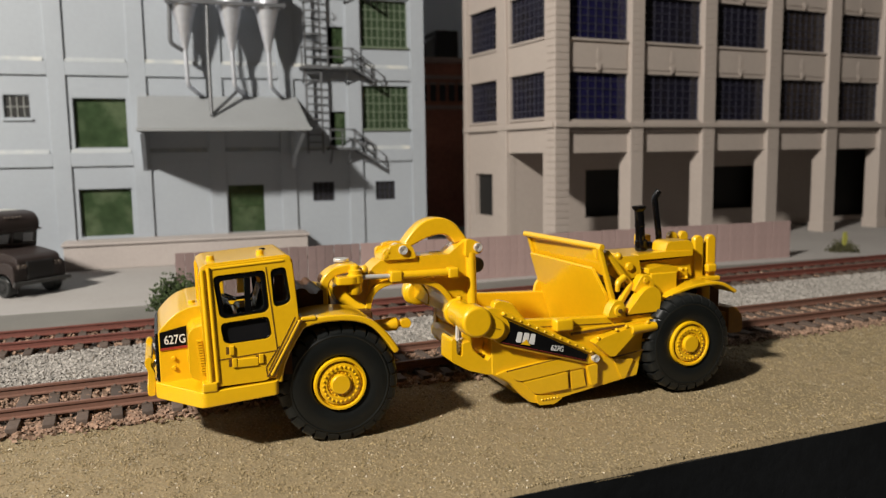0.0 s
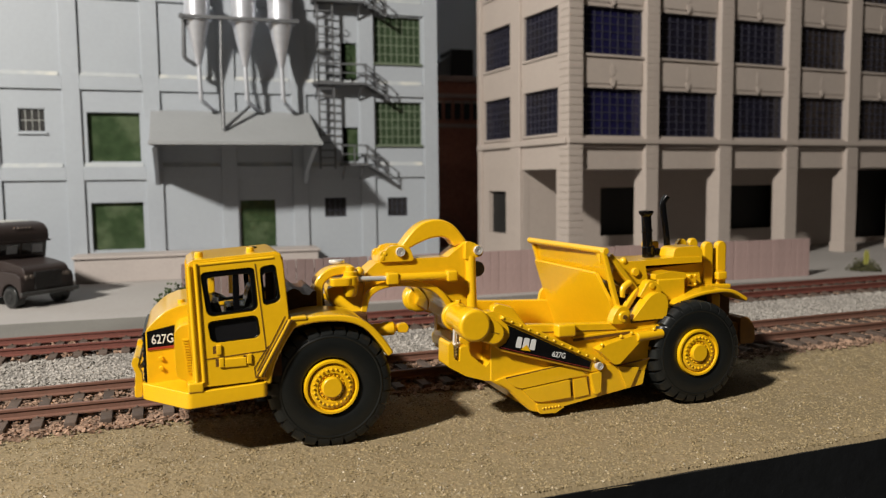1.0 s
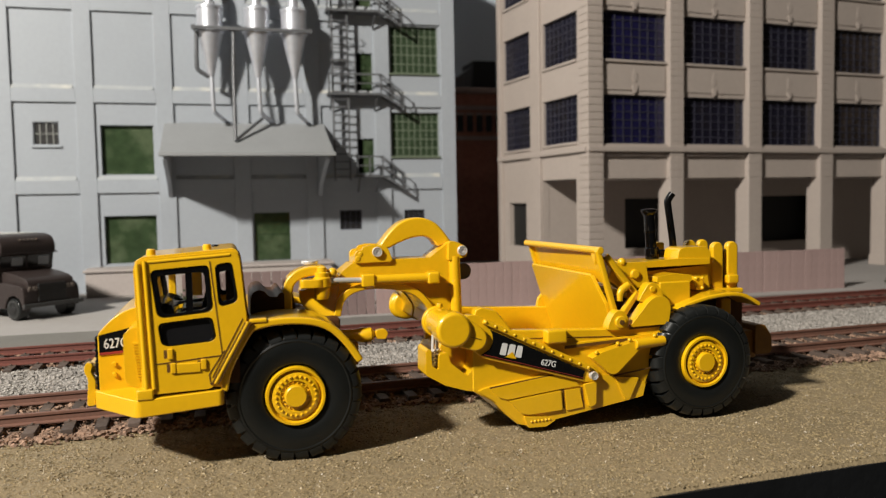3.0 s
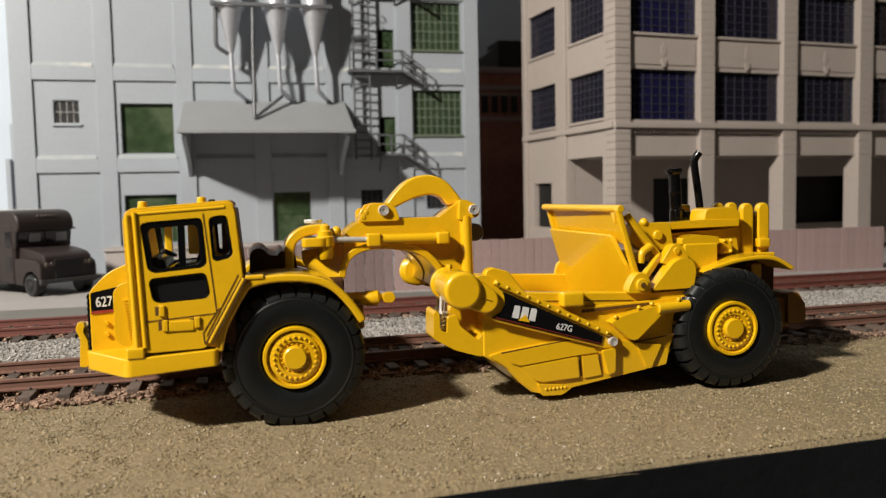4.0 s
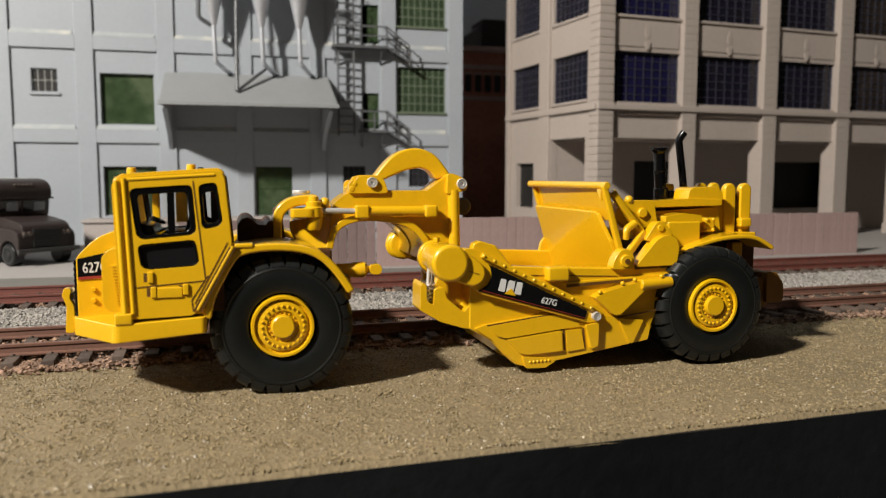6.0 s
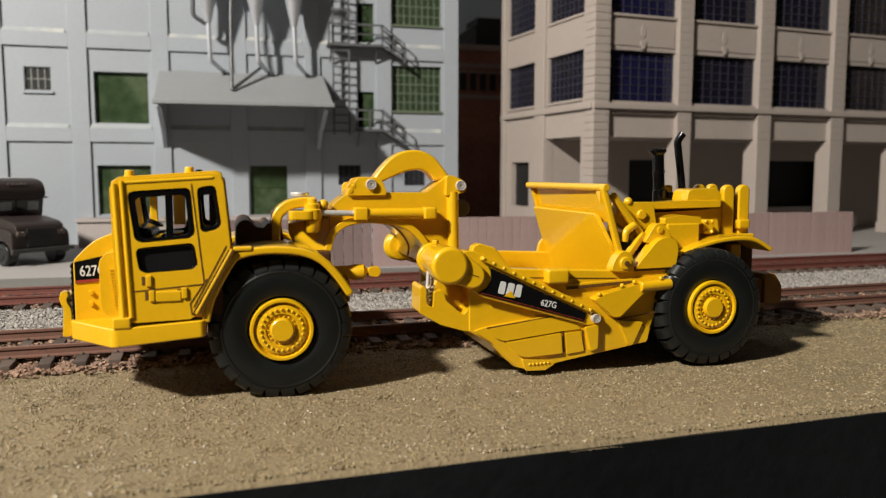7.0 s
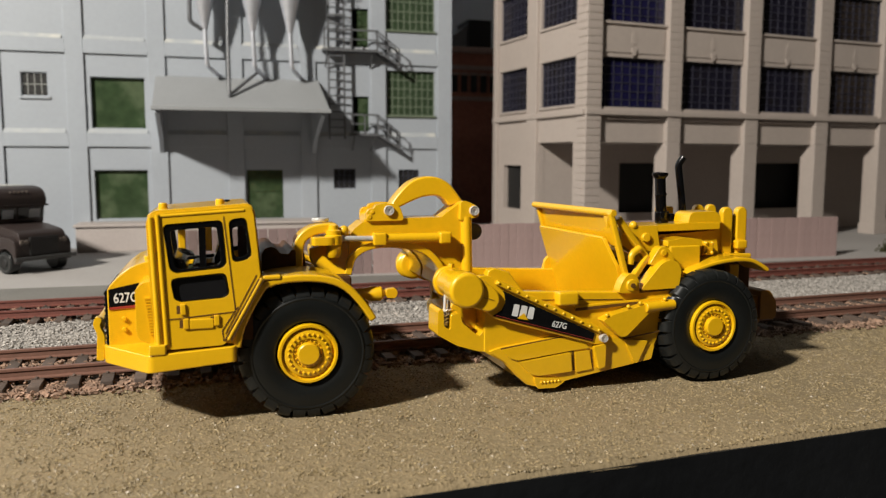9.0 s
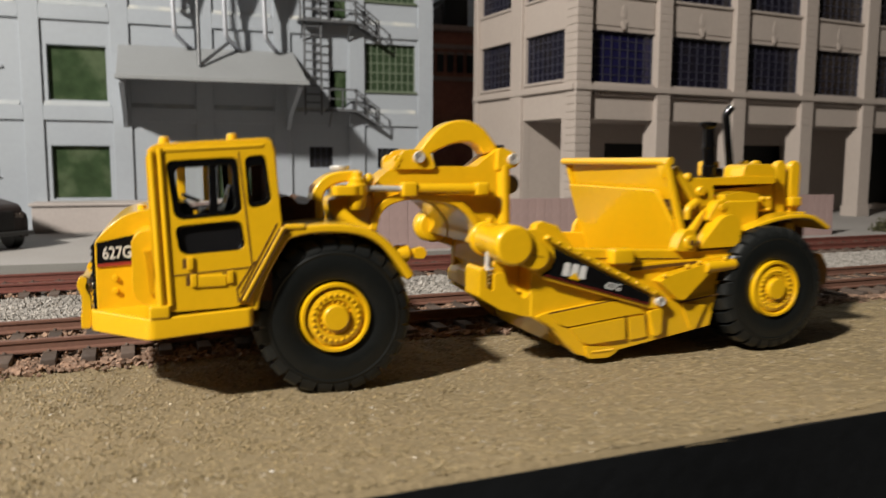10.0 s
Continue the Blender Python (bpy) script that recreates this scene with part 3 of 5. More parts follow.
def build_fire_escape():
    root = thing("fire_escape", 95, 446, 61, "dark grey iron fire escape fixed to the warehouse wall", "fire escape")
    y0, y1 = 442.6, 450.5
    for x in (83, 91.5):
        part("ladder_rail", box(B(), x - 0.5, x + 0.5, 445.0, 446.3, 58, 205), IRON, root)
    for k in range(33):
        part("rung", cyl(B(), (83.5, 445.6, 60 + 4.3 * k), (91, 445.6, 60 + 4.3 * k), 0.45, seg=8), IRON, root)
    for k in range(5):
        bm = B()
        for a in range(8):
            t0, t1 = math.pi * a / 8, math.pi * (a + 1) / 8
            p = [(87.25 + 5.6 * math.cos(t), 445.0 - 6 * math.sin(t), 118 + 6 * k) for t in (t0, t1)]
            bar(bm, *p, 0.45)
        part("ladder_hoop", bm, IRON, root)
    for z, xa in ((61.0, 94.5), (106.5, 80), (152.0, 80)):
        pl = part("platform", box(B(), xa, 110, y0, y1, z - 1.2, z), IRON, root)
        for k in range(4):
            part("grate_bar", box(B(), xa, 110, y0 + 1.0 + 1.9 * k, y0 + 1.5 + 1.9 * k, z, z + 0.3), IRON, pl)
        for x in ((xa + 0.5, (xa + 110) / 2, 109.5)):
            part("post", box(B(), x - 0.4, x + 0.4, y0, y0 + 0.8, z, z + 10.5), IRON, pl)
        part("handrail", box(B(), xa, 110, y0, y0 + 0.8, z + 9.8, z + 10.7), IRON, pl)
        part("handrail", box(B(), xa, 110, y0 + 0.1, y0 + 0.7, z + 5, z + 5.6), IRON, pl)
        for yy in (y0 + 0.4, y1 - 1.5):
            bm = B()
            for dz in (5.2, 10.2):
                bar(bm, (109.6, yy, z + dz), (122, yy, z + dz - 9.4), 0.7)
            bar(bm, (109.6, yy, z - 0.6), (122, yy, z - 8), 1.0)
            for f in (0.5, 1.0):
                bar(bm, (109.6 + 12.4 * f, yy, z - 0.6 - 7.4 * f), (109.6 + 12.4 * f, yy, z + 10.2 - 9.4 * f), 0.7)
            part("stair_rail", bm, IRON, pl)
        for k in range(4):
            part("tread", box(B(), 111 + 3 * k, 113.2 + 3 * k, y0, y1 - 1, z - 1.6 - 1.8 * k, z - 1.1 - 1.8 * k), IRON, pl)
        for x in (xa + 2, 107):
            bm = bar(B(), (x, y0 + 1, z - 1.2), (x, y1, z - 9), 0.8)
            part("strut", bm, IRON, pl)
    return root


build_fire_escape()


def build_cyclones():
    root = thing("dust_collector", 40, 430, 90, "three silver cyclone dust collectors on the warehouse wall", "dust collector")
    for x in (18.8, 42.6, 61.8):
        bm = B()
        y = 438.8
        for r0, z0, r1, z1 in ((6.5, 137.2, 6.5, 148.2), (1.5, 113, 6.5, 135.6), (6.5, 148.2, 3.0, 150.0)):
            cyl(bm, (x, y, z0), (x, y, z1), r0, r1, seg=32)
        c = part("cyclone", bm, STEEL, root, sharp=30)
        part("flange", cyl(B(), (x, y, 135.4), (x, y, 137.4), 7.4, seg=32), STEEL, c)
        part("outlet_pipe", tube(B(), [(x, y, 114), (x + 0.6, y, 94.5), (x + 6.5, 449, 90.5), (x + 7.5, 451.5, 90.3)], 1.2), STEEL, c, sharp=50)
        part("top_ring", cyl(B(), (x, y, 147.2), (x, y, 148.6), 6.9, seg=32), STEEL, c)
        part("top_pipe", tube(B(), [(x, y, 149), (x, y, 160), (x, y + 4, 164), (x, 451.5, 164)], 2.7, seg=20), STEEL, c, sharp=50)
        part("wall_strut", box(B(), x - 1, x + 1, y + 5, 451, 136, 137.4), STEEL, c)
    part("support_beam", box(B(), 10.5, 70, 431.3, 433.3, 135.6, 137.4), IRON, root, bevel=0.2)
    for x in (10.8, 69.7):
        part("beam_end", cyl(B(), (x, 430.8, 136.5), (x, 433.8, 136.5), 1.3, seg=12), IRON, root)
    part("side_duct", tube(B(), [(12, 437, 136), (11.6, 437, 116), (17.5, 438.5, 112.5)], 1.15), DUCT, root, sharp=50)
    part("drain_pipe", tube(B(), [(30.5, 433.5, 136), (29.8, 430.5, 112), (29.5, 423, 78.5)], 0.95), DUCT, root, sharp=50)
    part("drain_pipe", tube(B(), [(29.5, 422.5, 78.2), (44.5, 443, 92)], 0.8), DUCT, root, sharp=50)
    return root


build_cyclones()


def build_beige_building():
    """Local axes: x along the front, y into the block; the block is turned by six degrees."""
    turn = Matrix.Translation((206, 384, 0)) @ Matrix.Rotation(radians(6), 4, "Z")
    root = thing("beige_office_building", 206, 384, 0, "tall beige plastic stone office block with navy windows and an arcade", "building")
    turn_m = Matrix.Translation((206 * K, 384 * K, 0)) @ Matrix.Rotation(radians(6), 4, "Z")
    # TOP is out of view, set high to keep light off the backdrop
    TOP, LEN, DEEP = 244.0, 335.0, 103.0

    def p(name, bm, mat, parent=root, label="", bevel=0.0, seg=2):
        return part(name, bm, mat, parent, label, bevel=bevel, seg=seg, matrix=turn)

    piers = [(0, 8.7), (51.2, 60.2), (105.6, 115.2), (160, 170), (214, 224.5), (268.5, 279), (323, 334)]
    rows = [(74.4, 100.4), (118.6, 144.2), (163, 188.5)]
    bays = [(a[1] + 0.2, b[0] - 0.2) for a, b in zip(piers, piers[1:])]
    p("front_wall", plate(B(), rect(8, LEN, 56, TOP), 0, 4, [rect(u0, u1, z0, z1) for u0, u1 in bays for z0, z1 in rows]), BEIGE)
    dent = mesh_of("dentil", box(B(), -0.55, 0.55, -1.9, -0.02, 67.9, 69.9), BEIGE)
    for i, (u0, u1) in enumerate(bays):
        for j, (z0, z1) in enumerate(rows):
            # far bays: reflection put into the pane colour
            window(root, 0, u0, u1, z0, z1, 8, 6, BLUE if i == 0 else NAVY if i < 3 else REFLECT_GLASS, NAVY_BAR, NAVY_BAR, deep=2.6, bar_w=0.45, sill=False, matrix=turn)
            p("sill", box(B(), u0, u1, -1.2, 1.5, z0 - 1.4, z0 - 0.02), BEIGE, bevel=0.2)
        for z0, z1 in ((100.7, 117.0), (144.5, 161.4)):                      # spandrel panels with a keystone
            p("spandrel", box(B(), u0 + 1.2, u1 - 1.2, -0.5, 0.01, z0 + 2, z1 - 1.5), BEIGE, bevel=0.15)
            m = (u0 + u1) / 2
            p("keystone", plate(B(), [(m - 0.9, z0 + 0.6), (m + 0.9, z0 + 0.6), (m + 1.9, z0 + 4.6), (m - 1.9, z0 + 4.6)], -1.15, -0.45), BEIGE, bevel=0.2)
        for k in range(int((u1 - u0) / 2.2)):
            ob = adopt(new("dentil", dent), root)
            ob.matrix_basis = turn_m @ Matrix.Translation(((u0 + 1.1 + 2.2 * k) * K, 0, 0))
    for u0, u1 in bays:
        for z0 in (100.7, 144.5):
            p("cartouche", plate(B(), rounded([((u0 + u1) / 2 + a, z0 + b) for a, b in ((-1.5, 7.2), (-1.7, 10.5), (0, 13.2), (1.7, 10.5), (1.5, 7.2), (0, 6.2))], 0.6), -0.75, -0.45), BEIGE, bevel=0.2)
    p("string_course", box(B(), -1, LEN, -4.0, -0.01, 70, 73), BEIGE, bevel=0.35)
    for k, (u0, u1) in enumerate(piers):
        if k:
            if k > 3:
                p("pier", box(B(), u0, u1, -3, 4, 56.02, TOP), BEIGE, bevel=0.3)
            else:                                                          # stones of the nearer piers
                p("pier", box(B(), u0 + 0.12, u1 - 0.12, -2.85, 4, 56.02, TOP), BEIGE)
                course = mesh_of("pier_stone", box(B(), u0, u1, -3, 3.9, 0, 3.78), BEIGE, bevel=0.14, seg=1)
                for j in range(48):
                    ob = adopt(new("pier_stone", course), root)
                    ob.matrix_basis = turn_m @ Matrix.Translation((0, 0, (56.05 + 3.9 * j) * K))
            bm = plate(B(), [(-3, 0.6), (7.5, 0.6), (7.5, 49.5), (4.5, 56), (-3, 56)], u0, u1, axis="x")
            p("arcade_column", bm, BEIGE, bevel=0.3)
            p("column_base", box(B(), u0 - 0.5, u1 + 0.5, -3.6, 8.1, 0.6, 7.0), BEIGE, bevel=0.25)
        else:
            for j in range(62):                                            # ashlar courses of the corner
                z = 0.6 + 3.9 * j
                p("corner_stone", box(B(), -0.6, u1, -3, 6, z, z + 3.72), BEIGE, bevel=0.22, seg=1)
            p("corner_core", box(B(), -0.3, u1 - 0.3, -2.7, 5.8, 0.6, TOP), JOINT)
    # side wall
    sw, srows = [(8.5, 45.5), (60.5, 96)], ((76, 101), (119.5, 144.8), (164, 189))
    sholes = [rect(a0, a1, z0, z1) for a0, a1 in sw for z0, z1 in srows] + [rect(67.5, 90, 17, 43.5)]
    outline = [(6, 0.6), (10, 0.6), (10, 56.4), (47, 56.4), (47, 0.6), (DEEP, 0.6), (DEEP, TOP), (6, TOP)]
    p("side_wall", plate(B(), outline, 0, 4, sholes, axis="x"), BEIGE)
    for a0, a1 in sw:
        for z0, z1 in srows:
            window(root, 0, a0, a1, z0, z1, 8, 6, NAVY, NAVY_BAR, NAVY_BAR, axis="x", deep=2.6, bar_w=0.45, sill=False, matrix=turn)
            p("sill", box(B(), -1.0, 1.2, a0, a1, z0 - 1.4, z0 - 0.02), BEIGE, bevel=0.2)
    for a0, a1 in ((47.5, 59), (97.5, DEEP)):
        p("side_pier", box(B(), -1.6, 0.01, a0, a1, 0.6, TOP), BEIGE, bevel=0.3)
    p("side_course", box(B(), -2.2, -0.01, -2, DEEP, 70, 73), BEIGE, bevel=0.3)
    # near-black sheet as the shade inside the small side opening
    p("opening_shade_sheet", box(B(), 3, 3.8, 66.5, 91, 16, 44.5), DARK)
    # arcade: inner wall with openings, ceiling
    iw = [rect(56.5, 100.3, 14.5, 45), rect(163, 205, 15, 45), rect(286, 329, 4, 55)]
    p("inner_wall", plate(B(), rect(4.1, LEN, 0.6, 56), 47.2, 50, iw), BEIGE)
    # near-black sheet as the shade behind the arcade openings
    p("arcade_shade_sheet", box(B(), 30, LEN, 56, 58, 0.6, 56), DARK)
    p("arcade_ceiling", box(B(), 8.9, LEN, 4.02, DEEP, 56.0, 58), BEIGE)
    p("rear_wall", box(B(), 4, LEN, DEEP, DEEP + 4, 0.6, TOP), BEIGE)
    p("end_wall", box(B(), LEN, LEN + 4, 0, DEEP + 4, 0.6, TOP), BEIGE)
    p("roof", box(B(), -2, LEN + 6, -4, DEEP + 6, TOP, TOP + 4), BEIGE)
    # near-black sheets in place of unlit floors behind the windows
    p("interior_shade_sheet", box(B(), 9, LEN - 2, 10, 12, 58.2, TOP - 1), DARK)
    p("side_shade_sheet", box(B(), 9, 11, 14, DEEP - 2, 58.2, TOP - 1), DARK)
    return root


build_beige_building()


def build_brick_building():
    root = thing("brick_mill", 195, 560, 0, "dark red brick mill building standing behind the offices", "building")
    part("wall", box(B(), 150, 300, 560, 620, 0.6, 124), BRICK_FAR, root)
    for z in (90, 112):
        part("band", box(B(), 149, 301, 558.6, 560.01, z, z + 3), BRICK_BAND, root, bevel=0.2)
    for k in range(12):
        w = part("window", box(B(), 152 + 7.4 * k, 156.6 + 7.4 * k, 559.0, 560.02, 96, 108), DARK, root)
        part("window_arch", box(B(), 151.4 + 7.4 * k, 157.2 + 7.4 * k, 558.8, 560.015, 108, 110), BRICK_BAND, w)
    part("cornice", box(B(), 147, 303, 557, 562, 124, 128), BRICK_BAND, root, bevel=0.5)
    part("roof_house", box(B(), 206, 224, 572, 600, 124, 150), DARK, root, "dark roof hut", bevel=0.4)
    plate_bm = plate(B(), [(180, 128), (206, 128), (206, 146)], 575, 598)
    part("roof_slope", plate_bm, IRON, root)
    return root


build_brick_building()


# ---- fence ----
def fence(x0, x1, y0, y1, mat, label, gap, seed):
    rng = random.Random(seed)
    root = thing("board_fence", (x0 + x1) / 2, (y0 + y1) / 2, 0, label, "fence", "fence sections")
    n = int((x1 - x0) / 3.6)
    step = (x1 - x0) / n
    ang = math.atan2(y1 - y0, x1 - x0)
    me = mesh_of("board", box(B(), -step / 2 + gap, step / 2 - gap, -0.45, 0.45, 0.5, 19.6), mat, bevel=0.07, seg=1)
    for k in range(n):
        f = (k + 0.5) / n
        ob = adopt(new("board", me), root)
        ob.matrix_basis = Matrix.Translation(((x0 + (x1 - x0) * f) * K, (y0 + (y1 - y0) * f + rng.uniform(-0.08, 0.08)) * K, rng.uniform(-0.12, 0.12) * K)) @ Matrix.Rotation(ang, 4, "Z") @ Matrix.Rotation(rng.uniform(-0.006, 0.006), 4, "Y")
    for z in (5, 15):
        m = Matrix.Translation((x0, y0 + 1.1, z)) @ Matrix.Rotation(ang, 4, "Z")
        part("cross_rail", box(B(), 0, (x1 - x0) / math.cos(ang), -0.55, 0.55, -0.8, 0.8), mat, root, matrix=m)


fence(6, 80, 319.5, 318.8, BOARD_DARK, "dark mauve board fence with narrow gaps", 0.1, 11)
fence(80.4, 262, 318.8, 316.8, BOARD, "dusty pink board fence in front of the buildings", 0.015, 12)
fence(262.4, 307, 316.8, 315.6, BOARD, "dusty pink board fence end section", 0.015, 13)


# ---- bushes ----
def bush(x, y, r, h, n, seed, leaf=(0.35, 0.75), squash=1.0):
    rng = np.random.default_rng(seed)
    bm = B()
    for _ in range(n):
        a, u, q = rng.uniform(0, 2 * math.pi), rng.uniform(0, 1), rng.uniform(0.5, 1.0)
        lump = 1 + 0.25 * math.sin(3 * a + seed) + 0.15 * math.sin(7 * a)
        p = Vector((x + r * lump * q * math.sqrt(1 - u * u) * math.cos(a), y + squash * r * lump * q * math.sqrt(1 - u * u) * math.sin(a), 0.6 + h * u * q * lump))
        s = rng.uniform(*leaf)
        bmesh.ops.create_icosphere(bm, subdivisions=1, radius=s, matrix=Matrix.Translation(p) @ Euler(rng.uniform(0, 6, 3)).to_matrix().to_4x4() @ Matrix.Diagonal((1, 0.7, 0.5, 1)))
    return bm


root = thing("bush", 7, 309, 0.6, "small dark green foam bush beside the fence", "bush")
part("foliage", bush(6.5, 309, 10.5, 10.8, 2200, 3), LEAF, root, sharp=20)
part("stem", cyl(B(), (7, 309, 0.3), (7, 309, 5), 0.8, seg=8), STALK, root)
root = thing("bush", 349, 321, 0.6, "low olive foam bush with a yellow-green stalk", "bush")
part("foliage", bush(349, 321, 7.5, 5.5, 700, 5), LEAF_DRY, root, sharp=20)
bm = B()
for k in range(6):
    bar(bm, (348 + 0.4 * k, 320, 3), (347.5 + 0.6 * k, 319.6, 10.5 + 1.5 * math.sin(2.2 * k)), 0.6)
part("stalk", bm, STALK, root, "upright yellow-green stalk")


# ---- toy scraper ----
def build_scraper():
    root = thing("toy_scraper", 74, 168, 0, "yellow die-cast toy motor scraper with black tyres on the sand", "toy vehicle")
    CY = 168.5                                   # centre line

    def mir(y):
        return 2 * CY - y

    # -- wheels --
    def wheel_meshes():
        c, R = (0.0, 0.0), 11.55
        bm = B()
        lathe(bm, [(5.0, 9.0), (5.2, 1.6), (5.55, 0.7), (6.6, 0.25), (8.3, 0.15), (9.2, 0.3), (9.45, 0.2), (9.85, 0.4), (10.3, 0.75), (10.65, 1.3), (10.8, 2.2), (10.8, 7.8), (10.5, 8.6), (9.9, 9.3), (8.5, 9.9), (6.5, 9.8), (5.0, 9.0)], c, 72)
        lug_meshes = []
        for side in (0, 1):
            y0, y1 = (0.4, 5.4) if side == 0 else (4.6, 9.5)
            lug = bmesh.new()
            prof = [(R - 1.75, y0 - 0.1), (R - 1.0, y0 - 0.02), (R - 0.4, y0 + 0.35), (R, y0 + 1.1), (R, y1 - 0.3), (R - 1.6, y1)]
            if side:
                prof = [(R - 1.6, y0), (R, y0 + 0.3), (R, y1 - 1.1), (R - 0.4, y1 - 0.35), (R - 1.0, y1 + 0.02), (R - 1.75, y1 + 0.1)]
            ring = []
            for s in (-1, 1):
                ring.append([lug.verts.new((r, y, s * 1.02 * (1 if r > R - 1 else 1.05) + ((y - y0) / (y1 - y0) - 0.5) * (1 if side == 0 else -1))) for r, y in prof])
            lug.faces.new(ring[0])
            lug.faces.new(list(reversed(ring[1])))
            for j in range(6):
                q = (j + 1) % 6
                lug.faces.new((ring[0][q], ring[0][j], ring[1][j], ring[1][q]))
            lug_meshes.append(mesh_of("lug", lug, LUG_RUBBER_LIT, sharp=50))
        tyre = mesh_of("tyre", bm, RUBBER, sharp=28)
        bm = B()
        lathe(bm, [(5.3, 8.5), (5.3, 0.35), (5.15, 0.0), (4.75, 0.0), (4.55, 0.55), (4.3, 0.75), (4.2, 0.35), (3.9, 0.2), (2.75, 0.2), (2.6, 0.55), (2.1, 0.5), (1.95, -0.25), (1.75, -0.4), (0, -0.42)], c, 56)
        for k in range(24):
            a = 2 * math.pi * k / 24
            ball(bm, (3.5 * math.cos(a), 0.15, 3.5 * math.sin(a)), 0.30, sub=1)
        for k in range(18):
            a = 2 * math.pi * k / 18
            ball(bm, (2.34 * math.cos(a), 0.42, 2.34 * math.sin(a)), 0.19, sub=1)
        for k in range(40):
            a = 2 * math.pi * k / 40
            ball(bm, (4.55 * math.cos(a), 0.62, 4.55 * math.sin(a)), 0.16, sub=1)
        rim = mesh_of("rim", bm, YELLOW, sharp=30)
        return tyre, rim, lug_meshes

    tyre, rim, lug_meshes = wheel_meshes()
    for x, near in ((33.2, True), (116.2, True), (33.2, False), (116.2, False)):
        m = Matrix.Translation((x * K, (146.6 if near else mir(146.6)) * K, (11.65 if x < 50 else 11.62) * K)) @ (Matrix() if near else Matrix.Rotation(math.pi, 4, "Z"))
        big = (1.035, 1, 1.035) if x < 50 else (1, 1, 1)        # the front tyres are slightly larger
        w = adopt(new("wheel"), root)
        w.empty_display_size = 0.003
        w.matrix_basis = m
        for name, me, lab in (("tyre", tyre, "black rubber tyre with deep lugs"), ("rim", rim, "yellow rim with a ring of bolts")):
            ob = new(name, me)
            ob.parent = w
            ob.scale = big if name == "tyre" else (1, 1, 1)
            tagged(ob, lab)
        for k in range(52):
            ob = new("lug", lug_meshes[k % 2])
            ob.parent = w
            ob.matrix_basis = Matrix.Rotation(-2 * math.pi * k / 52, 4, "Y") @ Matrix.Diagonal((*big, 1))
    part("front_axle", cyl(B(), (33, 152, 11.6), (33, 185, 11.6), 2.2), ENGINE, root)
    part("rear_axle", cyl(B(), (116.2, 152, 11.6), (116.2, 185, 11.6), 2.2), ENGINE, root)

    # -- tractor: bumper frame and hood --
    bm = B()
    plate(bm, rounded([(21, 145), (6.9, 145), (-1.2, 157.6), (-1.5, 179.4), (6.9, 192), (21, 192)], 1.0), 11.0, 13.9, axis="z")
    for v in bm.verts:
        v.co.z += (v.co.x - 14) * (0.055 if v.co.z > 12.5 else 0.075)
    base = part("bumper_frame", bm, YELLOW, root, bevel=0.5)
    for y0, y1 in ((158.2, 160.9), (176.1, 178.8)):
        part("bumper_upright", plate(B(), rounded([(-2.7, 10), (-1.3, 10), (-1.1, 14.6), (-1.9, 16.2), (-1.4, 17.6), (-2.6, 18.0), (-3.1, 16.6), (-2.4, 14.8)], 0.5), y0 + 0.5, y1 - 0.5), YELLOW, base, bevel=0.25)
    part("bumper_bar", box(B(), -3.0, -1.6, 160.3, 176.7, 15.4, 16.9), YELLOW, base, bevel=0.3)
    part("bumper_bar", box(B(), -2.8, -1.4, 160.3, 176.7, 9.8, 12.0), YELLOW, base, bevel=0.3)
    part("step", box(B(), 7.0, 9.8, 144.8, 147.4, 13.4, 15.3), YELLOW, base, bevel=0.35)
    part("tow_pin", tube(B(), [(-1.6, 162.4, 15), (-0.8, 162.4, 16.4), (-0.3, 162.4, 14)], 0.35), CHROME, base, sharp=60)
    hood_side = rounded([(-0.2, 12.2), (9, 12.8), (9, 28.0), (5.7, 27.6), (3.4, 26.7), (1.8, 25.4), (0.2, 23.7), (-0.2, 23.0)], 0.8)
    hood = part("hood", plate(B(), hood_side, 156.5, 180.5), YELLOW, root, bevel=0.6, seg=3)
    part("grille", box(B(), -0.7, -0.22, 157.2, 179.8, 13.2, 22.8), BLACK, hood, "black radiator grille", bevel=0.1)
    for k in range(9):
        part("grille_slat", box(B(), -0.9, -0.65, 157.7, 179.3, 14.0 + k, 14.35 + k), BLACK, hood)
    part("number_panel", plate(B(), [(0.05, 19.95), (5.6, 20.25), (5.6, 24.2), (0.05, 23.05)], 156.3, 156.52), BLACK, hood, "black panel with white number")
    part("red_stripe", plate(B(), [(0.05, 19.5), (5.6, 19.8), (5.6, 20.25), (0.05, 19.95)], 156.28, 156.53), RED, hood)
    writing("627G", 1.75, WHITE, hood, pose(2.85 * K, 156.22 * K, 20.75 * K, 90) @ Matrix.Rotation(0.03, 4, "Z") @ Matrix.Diagonal((0.74, 1, 1, 1)), "number_lettering")
    for z in (17.8, 15.9):
        part("bolt", cyl(B(), (2.4, 156.7, z), (2.4, 156.0, z), 0.5, 0.35, seg=12), YELLOW, hood)
    part("hood_cap", cyl(B(), (6.4, 161, 27.2), (6.4, 161, 28.3), 0.7, seg=16), YELLOW, hood, bevel=0.15)
    lb = part("louvre_box", plate(B(), rounded([(5.0, 16.8), (5.0, 24.0), (6.0, 25.2), (8.2, 25.6), (8.6, 14.2), (5.5, 15.6)], 0.5), 148.0, 157), YELLOW, root, bevel=0.5)
    for k in range(13):
        part("louvre", box(B(), 6.5 + 0.05 * (12 - k), 7.4 + 0.05 * (12 - k), 147.6, 148.2, 16.5 + 0.5 * k, 16.78 + 0.5 * k), YELLOW, lb)

